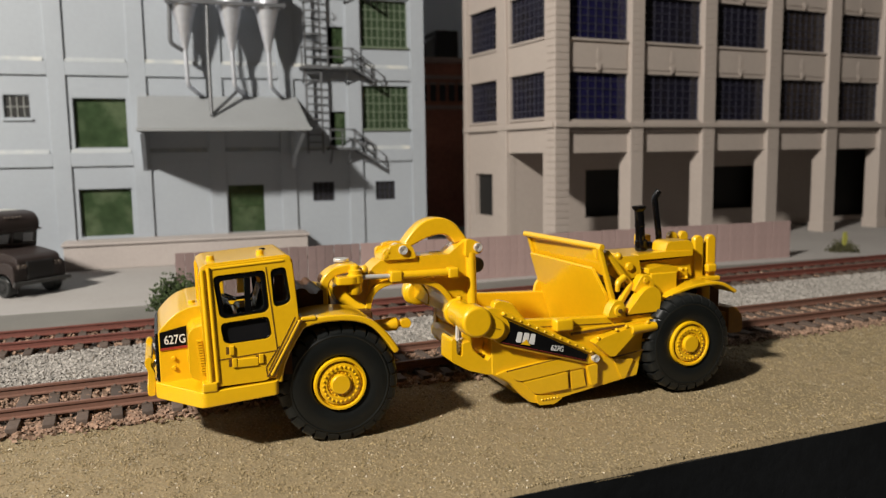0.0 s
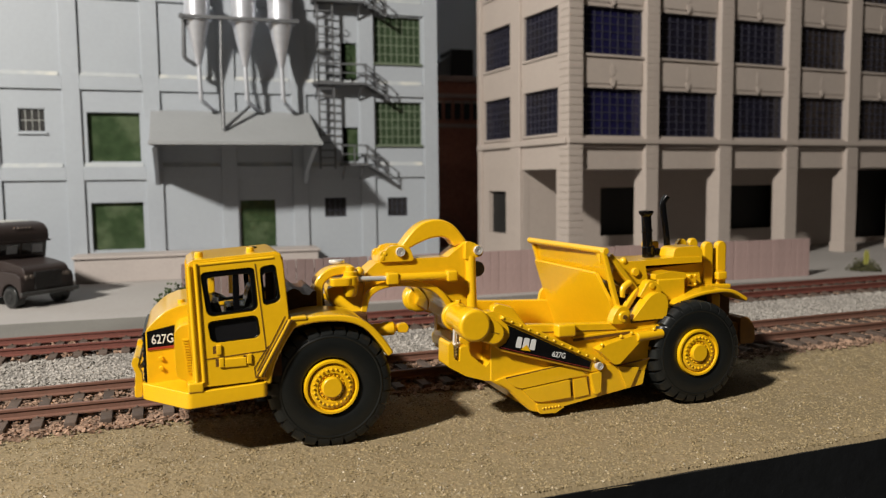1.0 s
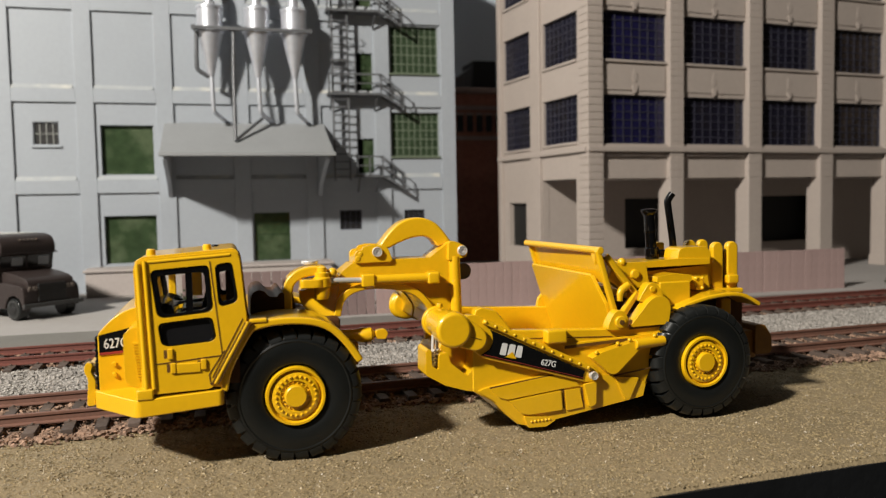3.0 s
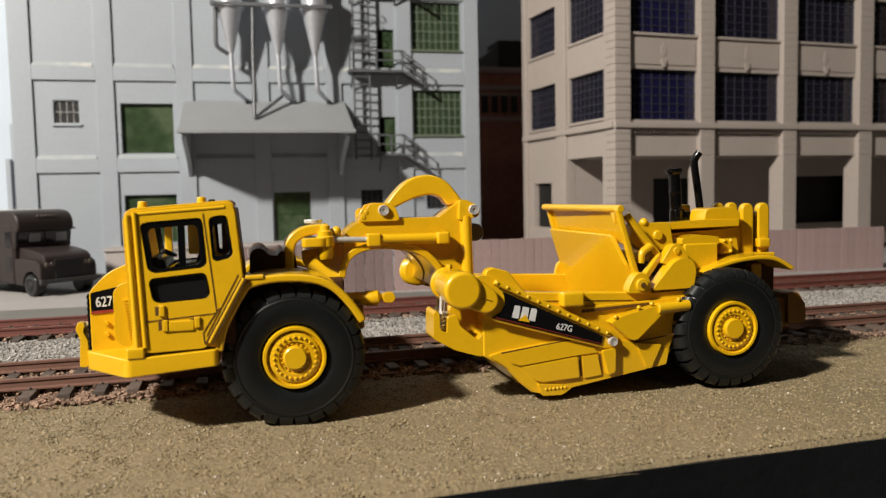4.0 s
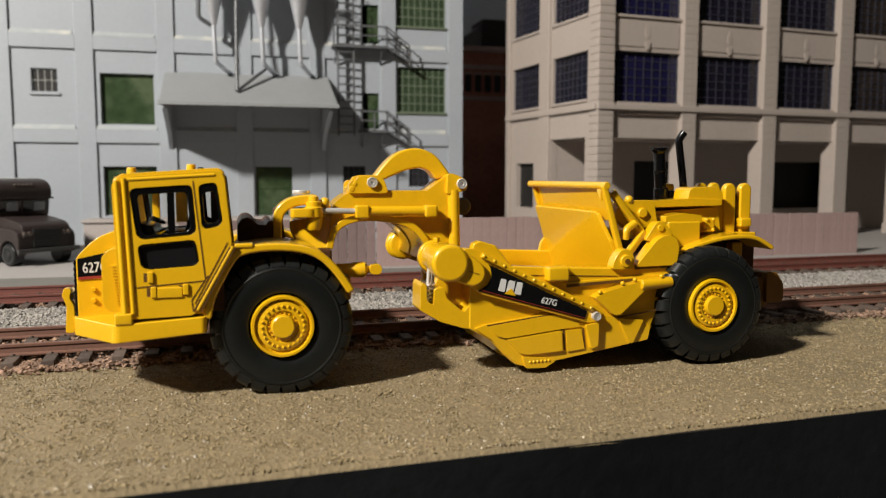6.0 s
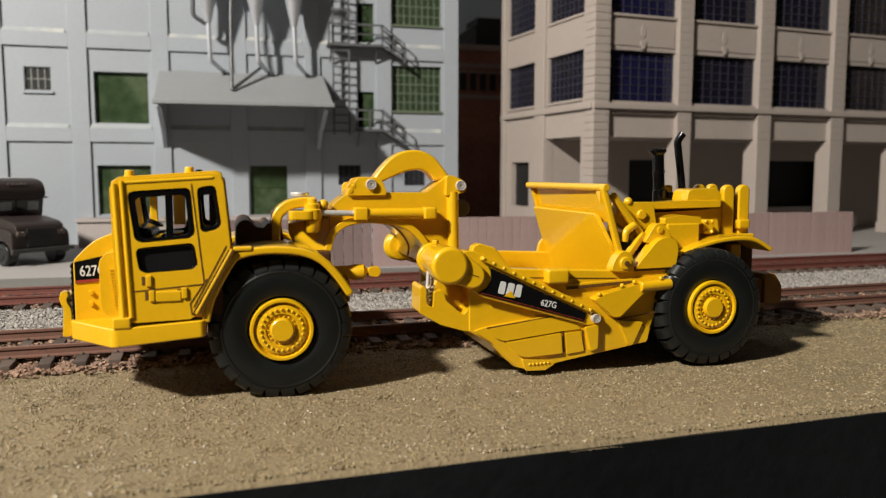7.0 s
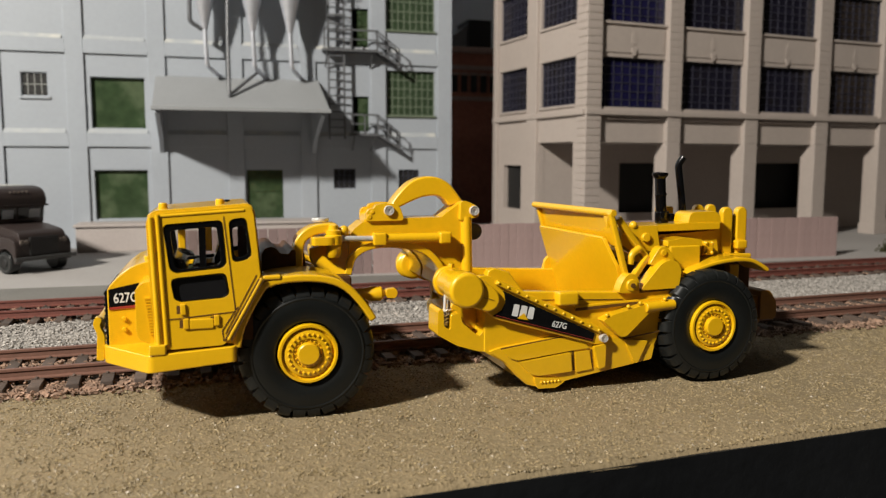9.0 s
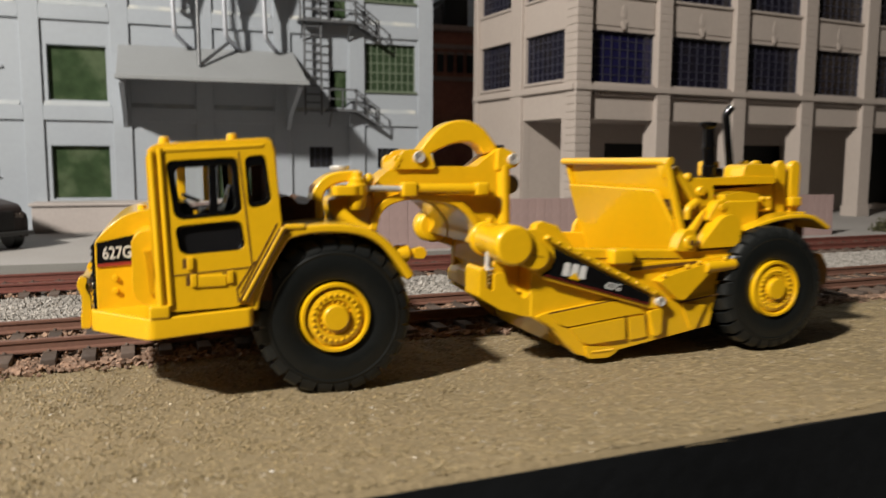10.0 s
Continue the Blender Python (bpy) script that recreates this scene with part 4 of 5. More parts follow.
    # -- cab --
    yn, yf = 145.4, 164.2
    outer = rounded([(7.3, 35.7), (8.2, 36.8), (23.5, 37.9), (24.3, 36.8), (25.2, 25.7), (19.1, 14.5), (8.4, 14.2), (7.6, 23)], 0.7)
    main = rounded([(9.8, 35.0), (19.3, 35.6), (19.8, 28.3), (19.0, 27.5), (11.6, 26.9), (10.7, 27.6)], 1.0)
    low = rounded([(10.7, 26.1), (19.6, 26.8), (20.1, 23.2), (19.3, 22.5), (12.1, 22.1), (11.2, 22.7)], 1.0)
    rear = rounded([(20.2, 35.6), (23.1, 36.0), (23.9, 29.6), (23.1, 28.8), (21.2, 28.4), (20.6, 28.9)], 0.9)
    cab = part("cab_side", plate(B(), outer, yn, yn + 1.2, [main, low, rear]), YELLOW, root, bevel=0.28)
    part("cab_side", plate(B(), outer, yf - 1.2, yf, [main, low, rear]), YELLOW, root, bevel=0.2)

    def shrink(loop, f):
        c = sum((Vector(p) for p in loop), Vector((0, 0))) / len(loop)
        return [tuple(c + (Vector(p) - c) * f) for p in loop]

    for loop, fr in ((main, 0.79), (low, 0.89), (rear, 0.70)):
        part("window_frame", plate(B(), shrink(loop, 0.995), yn + 0.25, yn + 1.0, [shrink(loop, fr)]), GLOSS_BLACK, cab, "glossy black window frame", bevel=0.2)
        part("window_frame", plate(B(), shrink(loop, 0.995), yf - 1.0, yf - 0.25, [shrink(loop, fr)]), BLACK, cab)
    # added strip, dark to stand for the dim right half of the window
    part("rear_window_dark_strip", box(B(), 21.9, 23.4, 153, 153.4, 24, 35.6), ENGINE, cab, "dark brown strip added behind the rear window")
    for loop, fr in ((main, 0.82), (rear, 0.78)):
        part("window_pane", plate(B(), shrink(loop, fr), yn + 0.6, yn + 0.7), CLEAR, cab).visible_shadow = False
    part("lower_pane", plate(B(), shrink(low, 0.9), yn + 0.7, yn + 0.8), NAVY_GLASS, cab, "dark glossy lower window")
    part("far_post", box(B(), 11.6, 12.9, yf - 1.15, yf - 0.1, 27.6, 35.6), YELLOW, cab, bevel=0.15)
    part("far_post", box(B(), 15.6, 17.6, yf - 1.15, yf - 0.1, 28.6, 35.6), YELLOW, cab, bevel=0.15)
    part("window_post", box(B(), 15.4, 16.5, yn + 0.45, yn + 1.1, 27.4, 35.3), GLOSS_BLACK, cab)
    roofp = part("cab_roof", plate(B(), rounded([(7.7, 35.9), (24.2, 36.8), (24.2, 37.7), (23.4, 38.3), (8.7, 37.3), (7.5, 36.5)], 0.5), yn + 0.25, yf - 0.25), YELLOW, root, bevel=0.35)
    part("roof_edge", bar(B(), (9.0, yn + 0.1, 36.35), (22.9, yn + 0.1, 37.2), 0.5, 0.55), YELLOW, roofp, bevel=0.2)
    for x in (9.8, 19.0):
        part("roof_knob", cyl(B(), (x, 150.2, 37.0), (x, 150.2, 38.3 + 0.06 * (x - 9)), 0.85, 0.7, seg=20), YELLOW, roofp, bevel=0.2)
    part("roof_lamp", cyl(B(), (20.3, 157, 37.6), (20.3, 157, 38.45), 0.7, 0.55, seg=16), BLACK, roofp, bevel=0.15)
    part("cab_front", plate(B(), rect(yn + 0.4, yf - 0.4, 14.9, 36.7), 7.9, 8.9, [rect(yn + 2.2, yf - 2.2, 26.5, 35.5)], axis="x"), YELLOW, root, bevel=0.2)
    part("windscreen", box(B(), 7.75, 8.1, yn + 2.0, yf - 2.0, 26.3, 35.7), CLEAR, cab).visible_shadow = False
    part("corner_post", plate(B(), [(23.9, 37.2), (24.5, 37.2), (25.3, 26.2), (24.4, 25.8)], yn + 0.5, yn + 1.6), YELLOW, cab, bevel=0.15)
    part("cab_quarter", plate(B(), rounded([(18.9, 14.8), (24.3, 25.2), (24.9, 26.3), (26.6, 25.6), (25.2, 23.9), (22.4, 19.2), (21.3, 14.4)], 0.3), yn + 0.5, yn + 3.0), YELLOW, cab, bevel=0.25)
    part("cab_rear", plate(B(), rounded([(23.4, 36.9), (24.6, 36.9), (25.6, 25.4), (25.2, 22.5), (23.4, 22.5)], 0.3), yn + 1.6, yf - 1.0), ENGINE, root, "dark brown rear wall of the cab", bevel=0.4)
    part("cab_floor", box(B(), 8.9, 23.8, yn + 1.2, yf - 1.2, 14.9, 23), ENGINE, root)
    seat = part("seat", box(B(), 14.2, 19.2, 149.5, 158, 23, 28.0), BLACK, root, "black cab seat", bevel=0.6)
    part("backrest", plate(B(), rounded([(17.6, 27.6), (19.4, 27.6), (20.2, 31.5), (18.8, 31.6)], 0.5), 150.5, 157.5), BLACK, seat, bevel=0.4)
    part("dashboard", plate(B(), rounded([(9.0, 23), (9.0, 28.2), (11.0, 29.4), (13.0, 29.0), (13.6, 27.0), (12.0, 23)], 0.5), 147.4, 161), BLACK, root, bevel=0.5)
    bm = B()
    for k in range(16):
        a, b = 2 * math.pi * k / 16, 2 * math.pi * (k + 1) / 16
        bar(bm, *[(13.2 + 1.1 * math.cos(t), 153.5 + 2 * math.sin(t), 29.6 - 0.5 * math.cos(t)) for t in (a, b)], 0.4)
    part("steering_wheel", bm, BLACK, root)
    # door joints, handles, ribs
    for a, b in (((9.1, 36.6), (9.9, 15.2)),):
        part("door_rib", cyl(B(), (a[0], yn + 0.05, a[1]), (b[0], yn + 0.05, b[1]), 0.42, seg=10), YELLOW, cab, sharp=60)
    part("front_rib", cyl(B(), (8.0, yn + 0.05, 36.2), (8.7, yn + 0.05, 15.2), 0.45, seg=10), YELLOW, cab, sharp=60)
    # brown bars mark the door joints and the shade in them
    for a, b in (((10.2, 19.3), (20.8, 20.1)), ((9.4, 36.2), (10.1, 15.2)), ((20.2, 28.0), (20.9, 20.4)), ((19.4, 36.2), (20.2, 28.0)), ((20.9, 20.4), (21.4, 20.9)), ((19.2, 16.4), (24.5, 26.2)), ((18.9, 15.2), (18.7, 17.0)), ((18.7, 17.0), (20.9, 20.3))):
        part("door_joint", bar(B(), (a[0], yn + 0.02, a[1]), (b[0], yn + 0.02, b[1]), 0.2, 0.16), SEAM, cab)
    # dark bars stand for deep shade in two diagonal grooves
    for dx in (0.0, 1.15):
        part("groove_shade", bar(B(), (19.0 + dx, yn - 0.02, 15.2), (24.9 + 0.75 * dx, yn - 0.02, 25.5), 0.58, 0.2), SEAM, cab)
    part("door_ridge", bar(B(), (19.6, yn - 0.1, 15.3), (25.4, yn - 0.1, 25.6), 0.6, 0.5), YELLOW, cab, bevel=0.15)
    for x, z in ((12.6, 20.9), (13.0, 18.5), (17.9, 18.8)):
        part("door_latch", box(B(), x - 0.45, x + 0.45, yn - 0.35, yn + 0.1, z - 0.9, z + 0.9), YELLOW, cab, bevel=0.15)
        # brown patch in place of the shade in a latch recess
        part("latch_recess_shade", box(B(), x - 1.05, x - 0.5, yn - 0.03, yn + 0.1, z - 0.7, z + 0.7), SEAM, cab)
    part("door_box", box(B(), 13.5, 17.4, yn - 0.25, yn + 0.1, 17.5, 19.2), YELLOW, cab, bevel=0.2)

    # -- front fender, rear deck of the tractor --
    arch = smooth_path([(20.4, 13.8), (21.3, 17.8), (24.5, 23.6), (26.4, 25.2), (31, 25.9), (36.4, 25.5), (40.2, 23.9), (43.1, 20.9), (45.3, 17.6)], 3)
    for y0, y1 in ((145.6, 157.8), (mir(157.8), mir(145.6))):
        part("fender", ribbon(B(), arch, 1.35, y0, y1), YELLOW, root, bevel=0.4)
    part("fender_ridge", box(B(), 25.6, 28.6, 145.4, 150, 25.2, 26.0), YELLOW, root, bevel=0.25)
    part("tractor_body", box(B(), 21, 43, 157.8, mir(157.8), 9, 23.5), ENGINE, root, bevel=0.5)
    part("engine_block", plate(B(), rounded([(26.2, 23.5), (26.3, 28.2), (26.9, 29.3), (28.0, 29.6), (29.0, 29.2), (29.6, 28.3), (31.2, 28.1), (31.6, 28.9), (32.5, 28.9), (32.5, 23.5)], 0.4), 158, 177), ENGINE, root, "dark brown engine block behind the cab", bevel=0.3)
    part("hitch_foot", box(B(), 42.6, 46.8, 160, 176, 13.5, 18.2), DULL_BROWN, root, bevel=0.5)

    # -- hitch and gooseneck; from here on the parts sit a little further back and lower --
    settle = Matrix.Translation((0.45, 0, -0.2))

    def piece(name, bm, material, parent, label="", bevel=0.0, seg=2, sharp=35, matrix=Matrix()):
        return part(name, bm, material, parent, label, bevel, seg, sharp, settle @ matrix)

    hook = smooth_path([(31.8, 24.0), (32.0, 28.6), (32.7, 31.1), (34.6, 32.8), (37, 33.5), (40.3, 33.7)], 3)
    piece("hitch_hook", ribbon(B(), hook, 1.9, 161.0, 165.6), YELLOW, root, bevel=0.4)
    # dark brown on this web stands for the shade inside the hook
    piece("hitch_hook_web", plate(B(), [(31.8, 24.2), (32.3, 31), (33.6, 31.8), (34.6, 24.0)], 162, 165.2), ENGINE, root, bevel=0.3)
    piece("hitch_block", plate(B(), rounded([(35.2, 158.9), (39.0, 158.6), (41.0, 160.2), (41.0, 163.4), (39.4, 165), (35.2, 165)], 0.9), 29.5, 31.2, axis="z"), YELLOW, root, bevel=0.35)
    hp = piece("hitch_pin", lathe_z(B(), [(0.0, 27.0), (1.1, 27.1), (1.5, 27.8), (1.55, 29.4), (1.75, 29.6), (1.75, 31.3), (1.45, 31.5), (1.45, 32.3), (0.95, 32.5), (0.9, 33.3), (0.6, 33.5), (0.0, 33.5)], (39.6, 160.8), 28), YELLOW, root, sharp=40)
    piece("pin_collar", lathe_z(B(), [(1.3, 31.1), (1.35, 31.5), (1.0, 31.8), (0.95, 32.6), (0.0, 32.7)], (41.9, 164.5), 24), YELLOW, hp, sharp=40)
    piece("pin_cap", cyl(B(), (37.8, 166, 33.7), (37.8, 166, 34.4), 1.7, seg=24), CHROME, root, bevel=0.15)
    piece("hitch_ball", ball(B(), (41.7, 161.5, 32.2), 1.0), YELLOW, root, sharp=60)
    under = smooth_path([(42.3, 23.7), (43.2, 26.5), (44.8, 28.1), (47.1, 29.0), (50.0, 29.3), (53.3, 29.0), (57.3, 27.9), (60.0, 25.5), (61.6, 22.6), (61.4, 20.4)], 3)
    brim = smooth_path([(41.8, 23.6), (42.6, 26.7), (44.4, 28.6), (46.9, 29.6), (50.0, 29.9), (53.5, 29.6), (57.8, 28.6), (60.9, 26.1), (62.6, 23.0), (62.4, 20.2)], 3)
    neck = [(43.4, 31.6), (44.0, 32.4), (45.7, 33.7), (53.3, 34.3), (61.8, 34.3), (65.9, 37.4), (66.3, 30), (66.0, 20.5)]
    poly = neck + list(reversed(under))
    throat = smooth_path([(46.5, 32.6), (42.6, 31.0), (40.2, 29.6), (36.2, 28.9), (36.1, 26.5), (37.0, 24.0)], 3) + smooth_path([(40.0, 23.5), (43.0, 23.4), (45.6, 28.4)], 3)
    piece("neck_throat", plate(B(), throat, 165.0, 172.0), YELLOW, root, bevel=0.4)
    piece("gooseneck", plate(B(), poly, 162.6, 169.2), YELLOW, root, bevel=0.4)
    flare = plate(B(), smooth_path([(35.3, 28.6), (35.5, 26.6), (36.6, 25.0), (38.8, 23.9), (42.4, 23.0)], 3) + [(43.2, 24.6), (44.4, 27.2), (46.4, 29.4), (40.5, 29.6)], 164.2, 165.4)
    for v in flare.verts:
        v.co.y -= (29.6 - v.co.z) * 0.42
    piece("throat_flare", flare, YELLOW, root, bevel=0.25)
    piece("neck_flange", ribbon(B(), brim, 1.35, 161.2, 175.6), YELLOW, root, bevel=0.25)
    piece("neck_foot", ribbon(B(), brim[17:], 1.6, 175.6, 187.4), YELLOW, root, bevel=0.25)
    hoop = smooth_path([(51.6, 36.9), (53.6, 39.4), (55.8, 41.4), (58.4, 42.4), (61.2, 42.4), (63.8, 41.2), (65.6, 39.2), (67.1, 37.2)], 3)
    inner = smooth_path([(63.9, 36.4), (62.8, 37.9), (61.0, 38.6), (58.3, 38.3), (55.6, 37.3), (53.6, 36.3)], 3)
    piece("neck_hoop", plate(B(), hoop + inner, 164.2, 168.4), YELLOW, root, bevel=0.45)
    ear = rounded([(46.3, 33.8), (46.3, 35.6), (46.9, 36.3), (47.8, 36.3), (48.0, 36.9), (49.7, 37.3), (52.4, 37.2), (53.2, 36.3), (53.9, 34.3), (53.6, 33.8)], 0.35)
    for y0, y1 in ((162.0, 163.4), (168.4, 169.8)):
        e = piece("front_ear", plate(B(), ear, y0, y1), YELLOW, root, bevel=0.3)
        for x, z, r in ((46.9, 34.7, 0.55), (47.5, 35.6, 0.45)):
            piece("ear_knob", cyl(B(), (x, y0 - 0.15, z), (x, y1, z), r, seg=16), YELLOW, e, bevel=0.2)
    piece("ear_bridge", plate(B(), rounded([(46.0, 33.6), (46.5, 35.1), (48.6, 36.2), (53.0, 36.4), (53.6, 33.6)], 0.4), 163.4, 168.4), YELLOW, root, bevel=0.3)

    def steel_pin(name, x, z, y0, y1, r):
        prof = [(0, y0 + 0.35), (0.28 * r, y0 + 0.35), (0.34 * r, y0 + 0.1), (0.6 * r, y0 + 0.08), (0.66 * r, y0 + 0.3), (0.74 * r, y0 + 0.05), (0.9 * r, y0), (r, y0 + 0.18), (r, y1), (0, y1)]
        piece(name, lathe(B(), prof, (x, z), 32), CHROME, root, "bare steel pin with a recessed head", sharp=40)

    steel_pin("ear_pin", 50.8, 35.9, 161.4, 170.0, 1.02)
    for y0, y1 in ((161.5, 163.2), (168.6, 170.2)):
        piece("clevis", plate(B(), rounded([(65.4, 33.5), (65.6, 37.6), (66.8, 37.6), (69.2, 36.5), (69.8, 35.3), (69.3, 34.2)], 0.55), y0, y1), YELLOW, root, bevel=0.3)
    steel_pin("clevis_pin", 68.4, 35.6, 160.9, 170.6, 1.02)
    piece("far_pin", cyl(B(), (69.7, 165, 31.0), (69.7, 171, 31.0), 1.75, seg=28), IRON, root, bevel=0.2)
    piece("lift_cylinder", cyl(B(), (67.0, 162.4, 34.4), (67.3, 162.4, 20.5), 1.15, seg=20), YELLOW, root, sharp=50)
    piece("lift_cylinder", cyl(B(), (67.0, 169.4, 34.4), (67.3, 169.4, 20.5), 1.15, seg=20), YELLOW, root, sharp=50)
    for yy in (160.8, mir(160.8)):
        sc = piece("steering_cylinder", cyl(B(), (48, yy, 30.5), (62.5, yy, 30.4), 0.95, seg=20), YELLOW, root, sharp=50)
        piece("cylinder_end", box(B(), 47.2, 49.9, yy - 1.3, yy + 1.3, 29.1, 31.7), YELLOW, sc, bevel=0.4)
        piece("cylinder_end", box(B(), 60.6, 63.2, yy - 1.3, yy + 1.3, 29.1, 31.6), YELLOW, sc, bevel=0.5)
        piece("piston_rod", cyl(B(), (40, yy, 30.7), (47.5, yy, 30.5), 0.55, seg=14), CHROME, sc, sharp=60)
    kn = piece("hitch_knob", lathe_x(B(), [(0, 43.0), (1.3, 43.0), (1.35, 47.2), (1.55, 47.5), (1.55, 49.6), (1.2, 50.0), (0.75, 50.3), (0.7, 51.0), (0, 51.0)], (165, 18.9)), YELLOW, root, sharp=40)
    piece("knob_eye", plate(B(), rounded([(50.6, 18.9 - 0.9), (50.6, 18.9 + 0.9), (52.6, 18.9 + 1.1), (53.2, 18.9), (52.6, 18.9 - 1.1)], 0.5), 165 - 0.9, 165 + 0.9), YELLOW, kn, bevel=0.35)

    # -- cross tube and draft arms --
    piece("cross_tube", cyl(B(), (61.8, 158.2, 21.85), (62.0, 150.5, 21.9), 2.75, seg=36), YELLOW, root, bevel=0.3)
    piece("tube_collar", cyl(B(), (61.2, 188.0, 21.6), (61.2, 186.0, 21.6), 3.1, seg=36), YELLOW, root, bevel=0.8, seg=3)
    piece("tube_collar", cyl(B(), (61.8, 158.6, 21.85), (61.8, 157.0, 21.85), 3.15, seg=36), YELLOW, root, bevel=0.4)
    piece("tube_nut", cyl(B(), (62.3, 157.6, 24.6), (62.3, 157.6, 25.5), 0.7, seg=6), YELLOW, root, bevel=0.15)
    for near in (True, False):
        f = (lambda y: y) if near else mir
        cap = B()
        ends = [f(146.4), f(151.5)]
        cyl(cap, (62.1, ends[0], 21.7), (62.1, ends[1], 21.7), 3.4, seg=40)
        piece("tube_end", cap, YELLOW, root, bevel=0.75, seg=4)
        stadium = [(62.4 + 3.1 * math.cos(a), 21.9 + 3.1 * math.sin(a)) for a in np.linspace(2.2, 0.9, 6)] + [(66.5 + 2.35 * math.cos(a), 19.7 + 2.35 * math.sin(a)) for a in np.linspace(0.95, -1.9, 10)] + [(61.6, 18.9)]
        boss = piece("arm_boss", plate(B(), [(float(a), float(b)) for a, b in stadium], *sorted((f(147.2), f(150.0)))), YELLOW, root, bevel=0.45, seg=3)
        # brown bar stands for the shade in a slot
        piece("boss_slot", bar(B(), (65.6, f(147.19), 20.15), (67.5, f(147.19), 19.6), 0.2, 0.1), SEAM, boss)
        arm = rounded([(64.8, 24.1), (66.6, 24.2), (70.6, 22.4), (91.6, 12.3), (92.6, 10.9), (91.9, 9.5), (89.4, 9.4), (68.6, 15.6), (64.5, 18.5)], 0.6)
        a = piece("draft_arm", plate(B(), arm, *sorted((f(148.2), f(150.6)))), YELLOW, root, bevel=0.3)
        if near:
            piece("arm_rail", bar(B(), (68.2, 148.0, 22.9), (90.4, 148.0, 12.1), 1.15, 0.9), YELLOW, a, bevel=0.2)
            for k in range(12):
                u = k / 11
                piece("rivet", ball(B(), (68.6 + 21.2 * u, 147.55, 22.75 - 10.3 * u), 0.36, sub=2), YELLOW, a, sharp=60)
            piece("name_strip", plate(B(), [(69.6, 21.2), (89.2, 11.75), (88.7, 10.2), (67.7, 16.4), (69.4, 17.4), (70.2, 18.8), (70.0, 20.4)], 147.95, 148.25), BLACK, a, "black strip with white lettering")
            piece("red_line", bar(B(), (68.3, 147.93, 16.5), (88.7, 147.93, 10.45), 0.16, 0.1), RED, a)
            piece("red_line", bar(B(), (68.2, 147.93, 16.0), (88.7, 147.93, 9.95), 0.16, 0.1), GOLD, a)
            # maker's mark as plain shapes
            tilt = Matrix.Rotation(radians(13), 4, "Y")
            for x0, z0, w in ((72.25, 17.3, 1.3), (73.85, 16.95, 1.45), (75.4, 16.6, 1.3)):
                shape = rounded([(-w * 0.5, -1.15), (w * 0.5, -1.15), (w * 0.42, 1.15), (-w * 0.42, 1.15)], 0.25)
                piece("mark_shape", plate(B(), shape, -0.06, 0.0), WHITE, a, matrix=Matrix.Translation((x0, 147.9, z0)) @ tilt)
            piece("mark_triangle", plate(B(), [(-1.15, -0.25), (1.15, -0.25), (0, 0.95)], -0.06, 0.0), YELLOW, a, matrix=Matrix.Translation((73.7, 147.8, 15.75)) @ tilt)
            writing("627G", 1.2, WHITE, a, pose(81.8 * K, 147.9 * K, 13.15 * K) @ tilt @ pose(0, 0, 0, 90) @ Matrix.Diagonal((0.86, 1, 1, 1)), "number_lettering")
        if near:
            steel_pin("arm_pin", 91.0, 10.75, 147.2, 151, 0.85)

    # -- bowl --
    lip = [(66.4, 16.0), (66.4, 22.5), (67.2, 24.9), (68.4, 25.4), (71.4, 24.5), (74.5, 20.6), (80.8, 20.2), (96.9, 19.5), (107.2, 20.1)]
    low_edge = [(107.0, 17.6), (104.8, 11.0), (102.6, 5.4), (83.4, 2.4), (80.8, 1.7), (77.6, 1.5), (75.5, 1.9), (73.1, 4.0), (70.3, 6.9), (66.4, 9.2)]
    side = lip + low_edge
    for near in (True, False):
        f = (lambda y: y) if near else mir
        sp = piece("bowl_side", plate(B(), side, *sorted((f(149.4), f(151.6)))), YELLOW, root, bevel=0.3)
        fl = piece("bowl_flare", plate(B(), rounded([(69.2, 9.9), (87.0, 12.2), (103.2, 8.2), (102.6, 5.4), (83.4, 2.4), (80.8, 1.7), (77.6, 1.6), (75.6, 2.1), (73.3, 4.2), (70.6, 7.0), (67.2, 9.3)], 0.4), *sorted((f(148.8), f(149.5)))), YELLOW, root, bevel=0.2)
        if near:
            piece("flare_band", plate(B(), rounded([(69.6, 9.6), (78.5, 10.75), (86.0, 11.6), (88.3, 8.7), (84.4, 8.45), (73.2, 7.25), (71.4, 7.8)], 0.15), 148.5, 148.9), YELLOW, fl, bevel=0.16)
            piece("flare_panel", plate(B(), rounded([(73.4, 6.95), (84.2, 8.15), (84.5, 4.3), (77.4, 3.95), (75.8, 4.4)], 0.25), 148.25, 148.9), YELLOW, fl, bevel=0.22)
            piece("flare_panel", plate(B(), rounded([(85.2, 8.1), (88.3, 8.3), (89.1, 4.4), (85.5, 4.0)], 0.2), 148.5, 148.9), YELLOW, fl, bevel=0.16)
            piece("rib", plate(B(), rounded([(89.0, 9.1), (91.7, 9.5), (91.6, 4.9), (90.2, 4.4)], 0.3), 147.8, 149.0), YELLOW, fl, bevel=0.3)
            for a0, b0 in (((96.0, 10.1), (104.6, 11.2)), ((69.6, 9.75), (86.4, 11.7)), ((73.0, 7.2), (84.6, 8.45)), ((84.8, 8.4), (85.1, 4.4)), ((88.8, 8.4), (89.2, 4.5))):
                piece("plate_joint", bar(B(), (a0[0], 148.72, a0[1]), (b0[0], 148.72, b0[1]), 0.14, 0.3), SEAM, fl)
            piece("rib", plate(B(), rounded([(96.0, 10.0), (101.4, 9.4), (99.2, 5.0), (98.4, 5.0)], 0.3), 148.3, 149.0), YELLOW, fl, bevel=0.25)
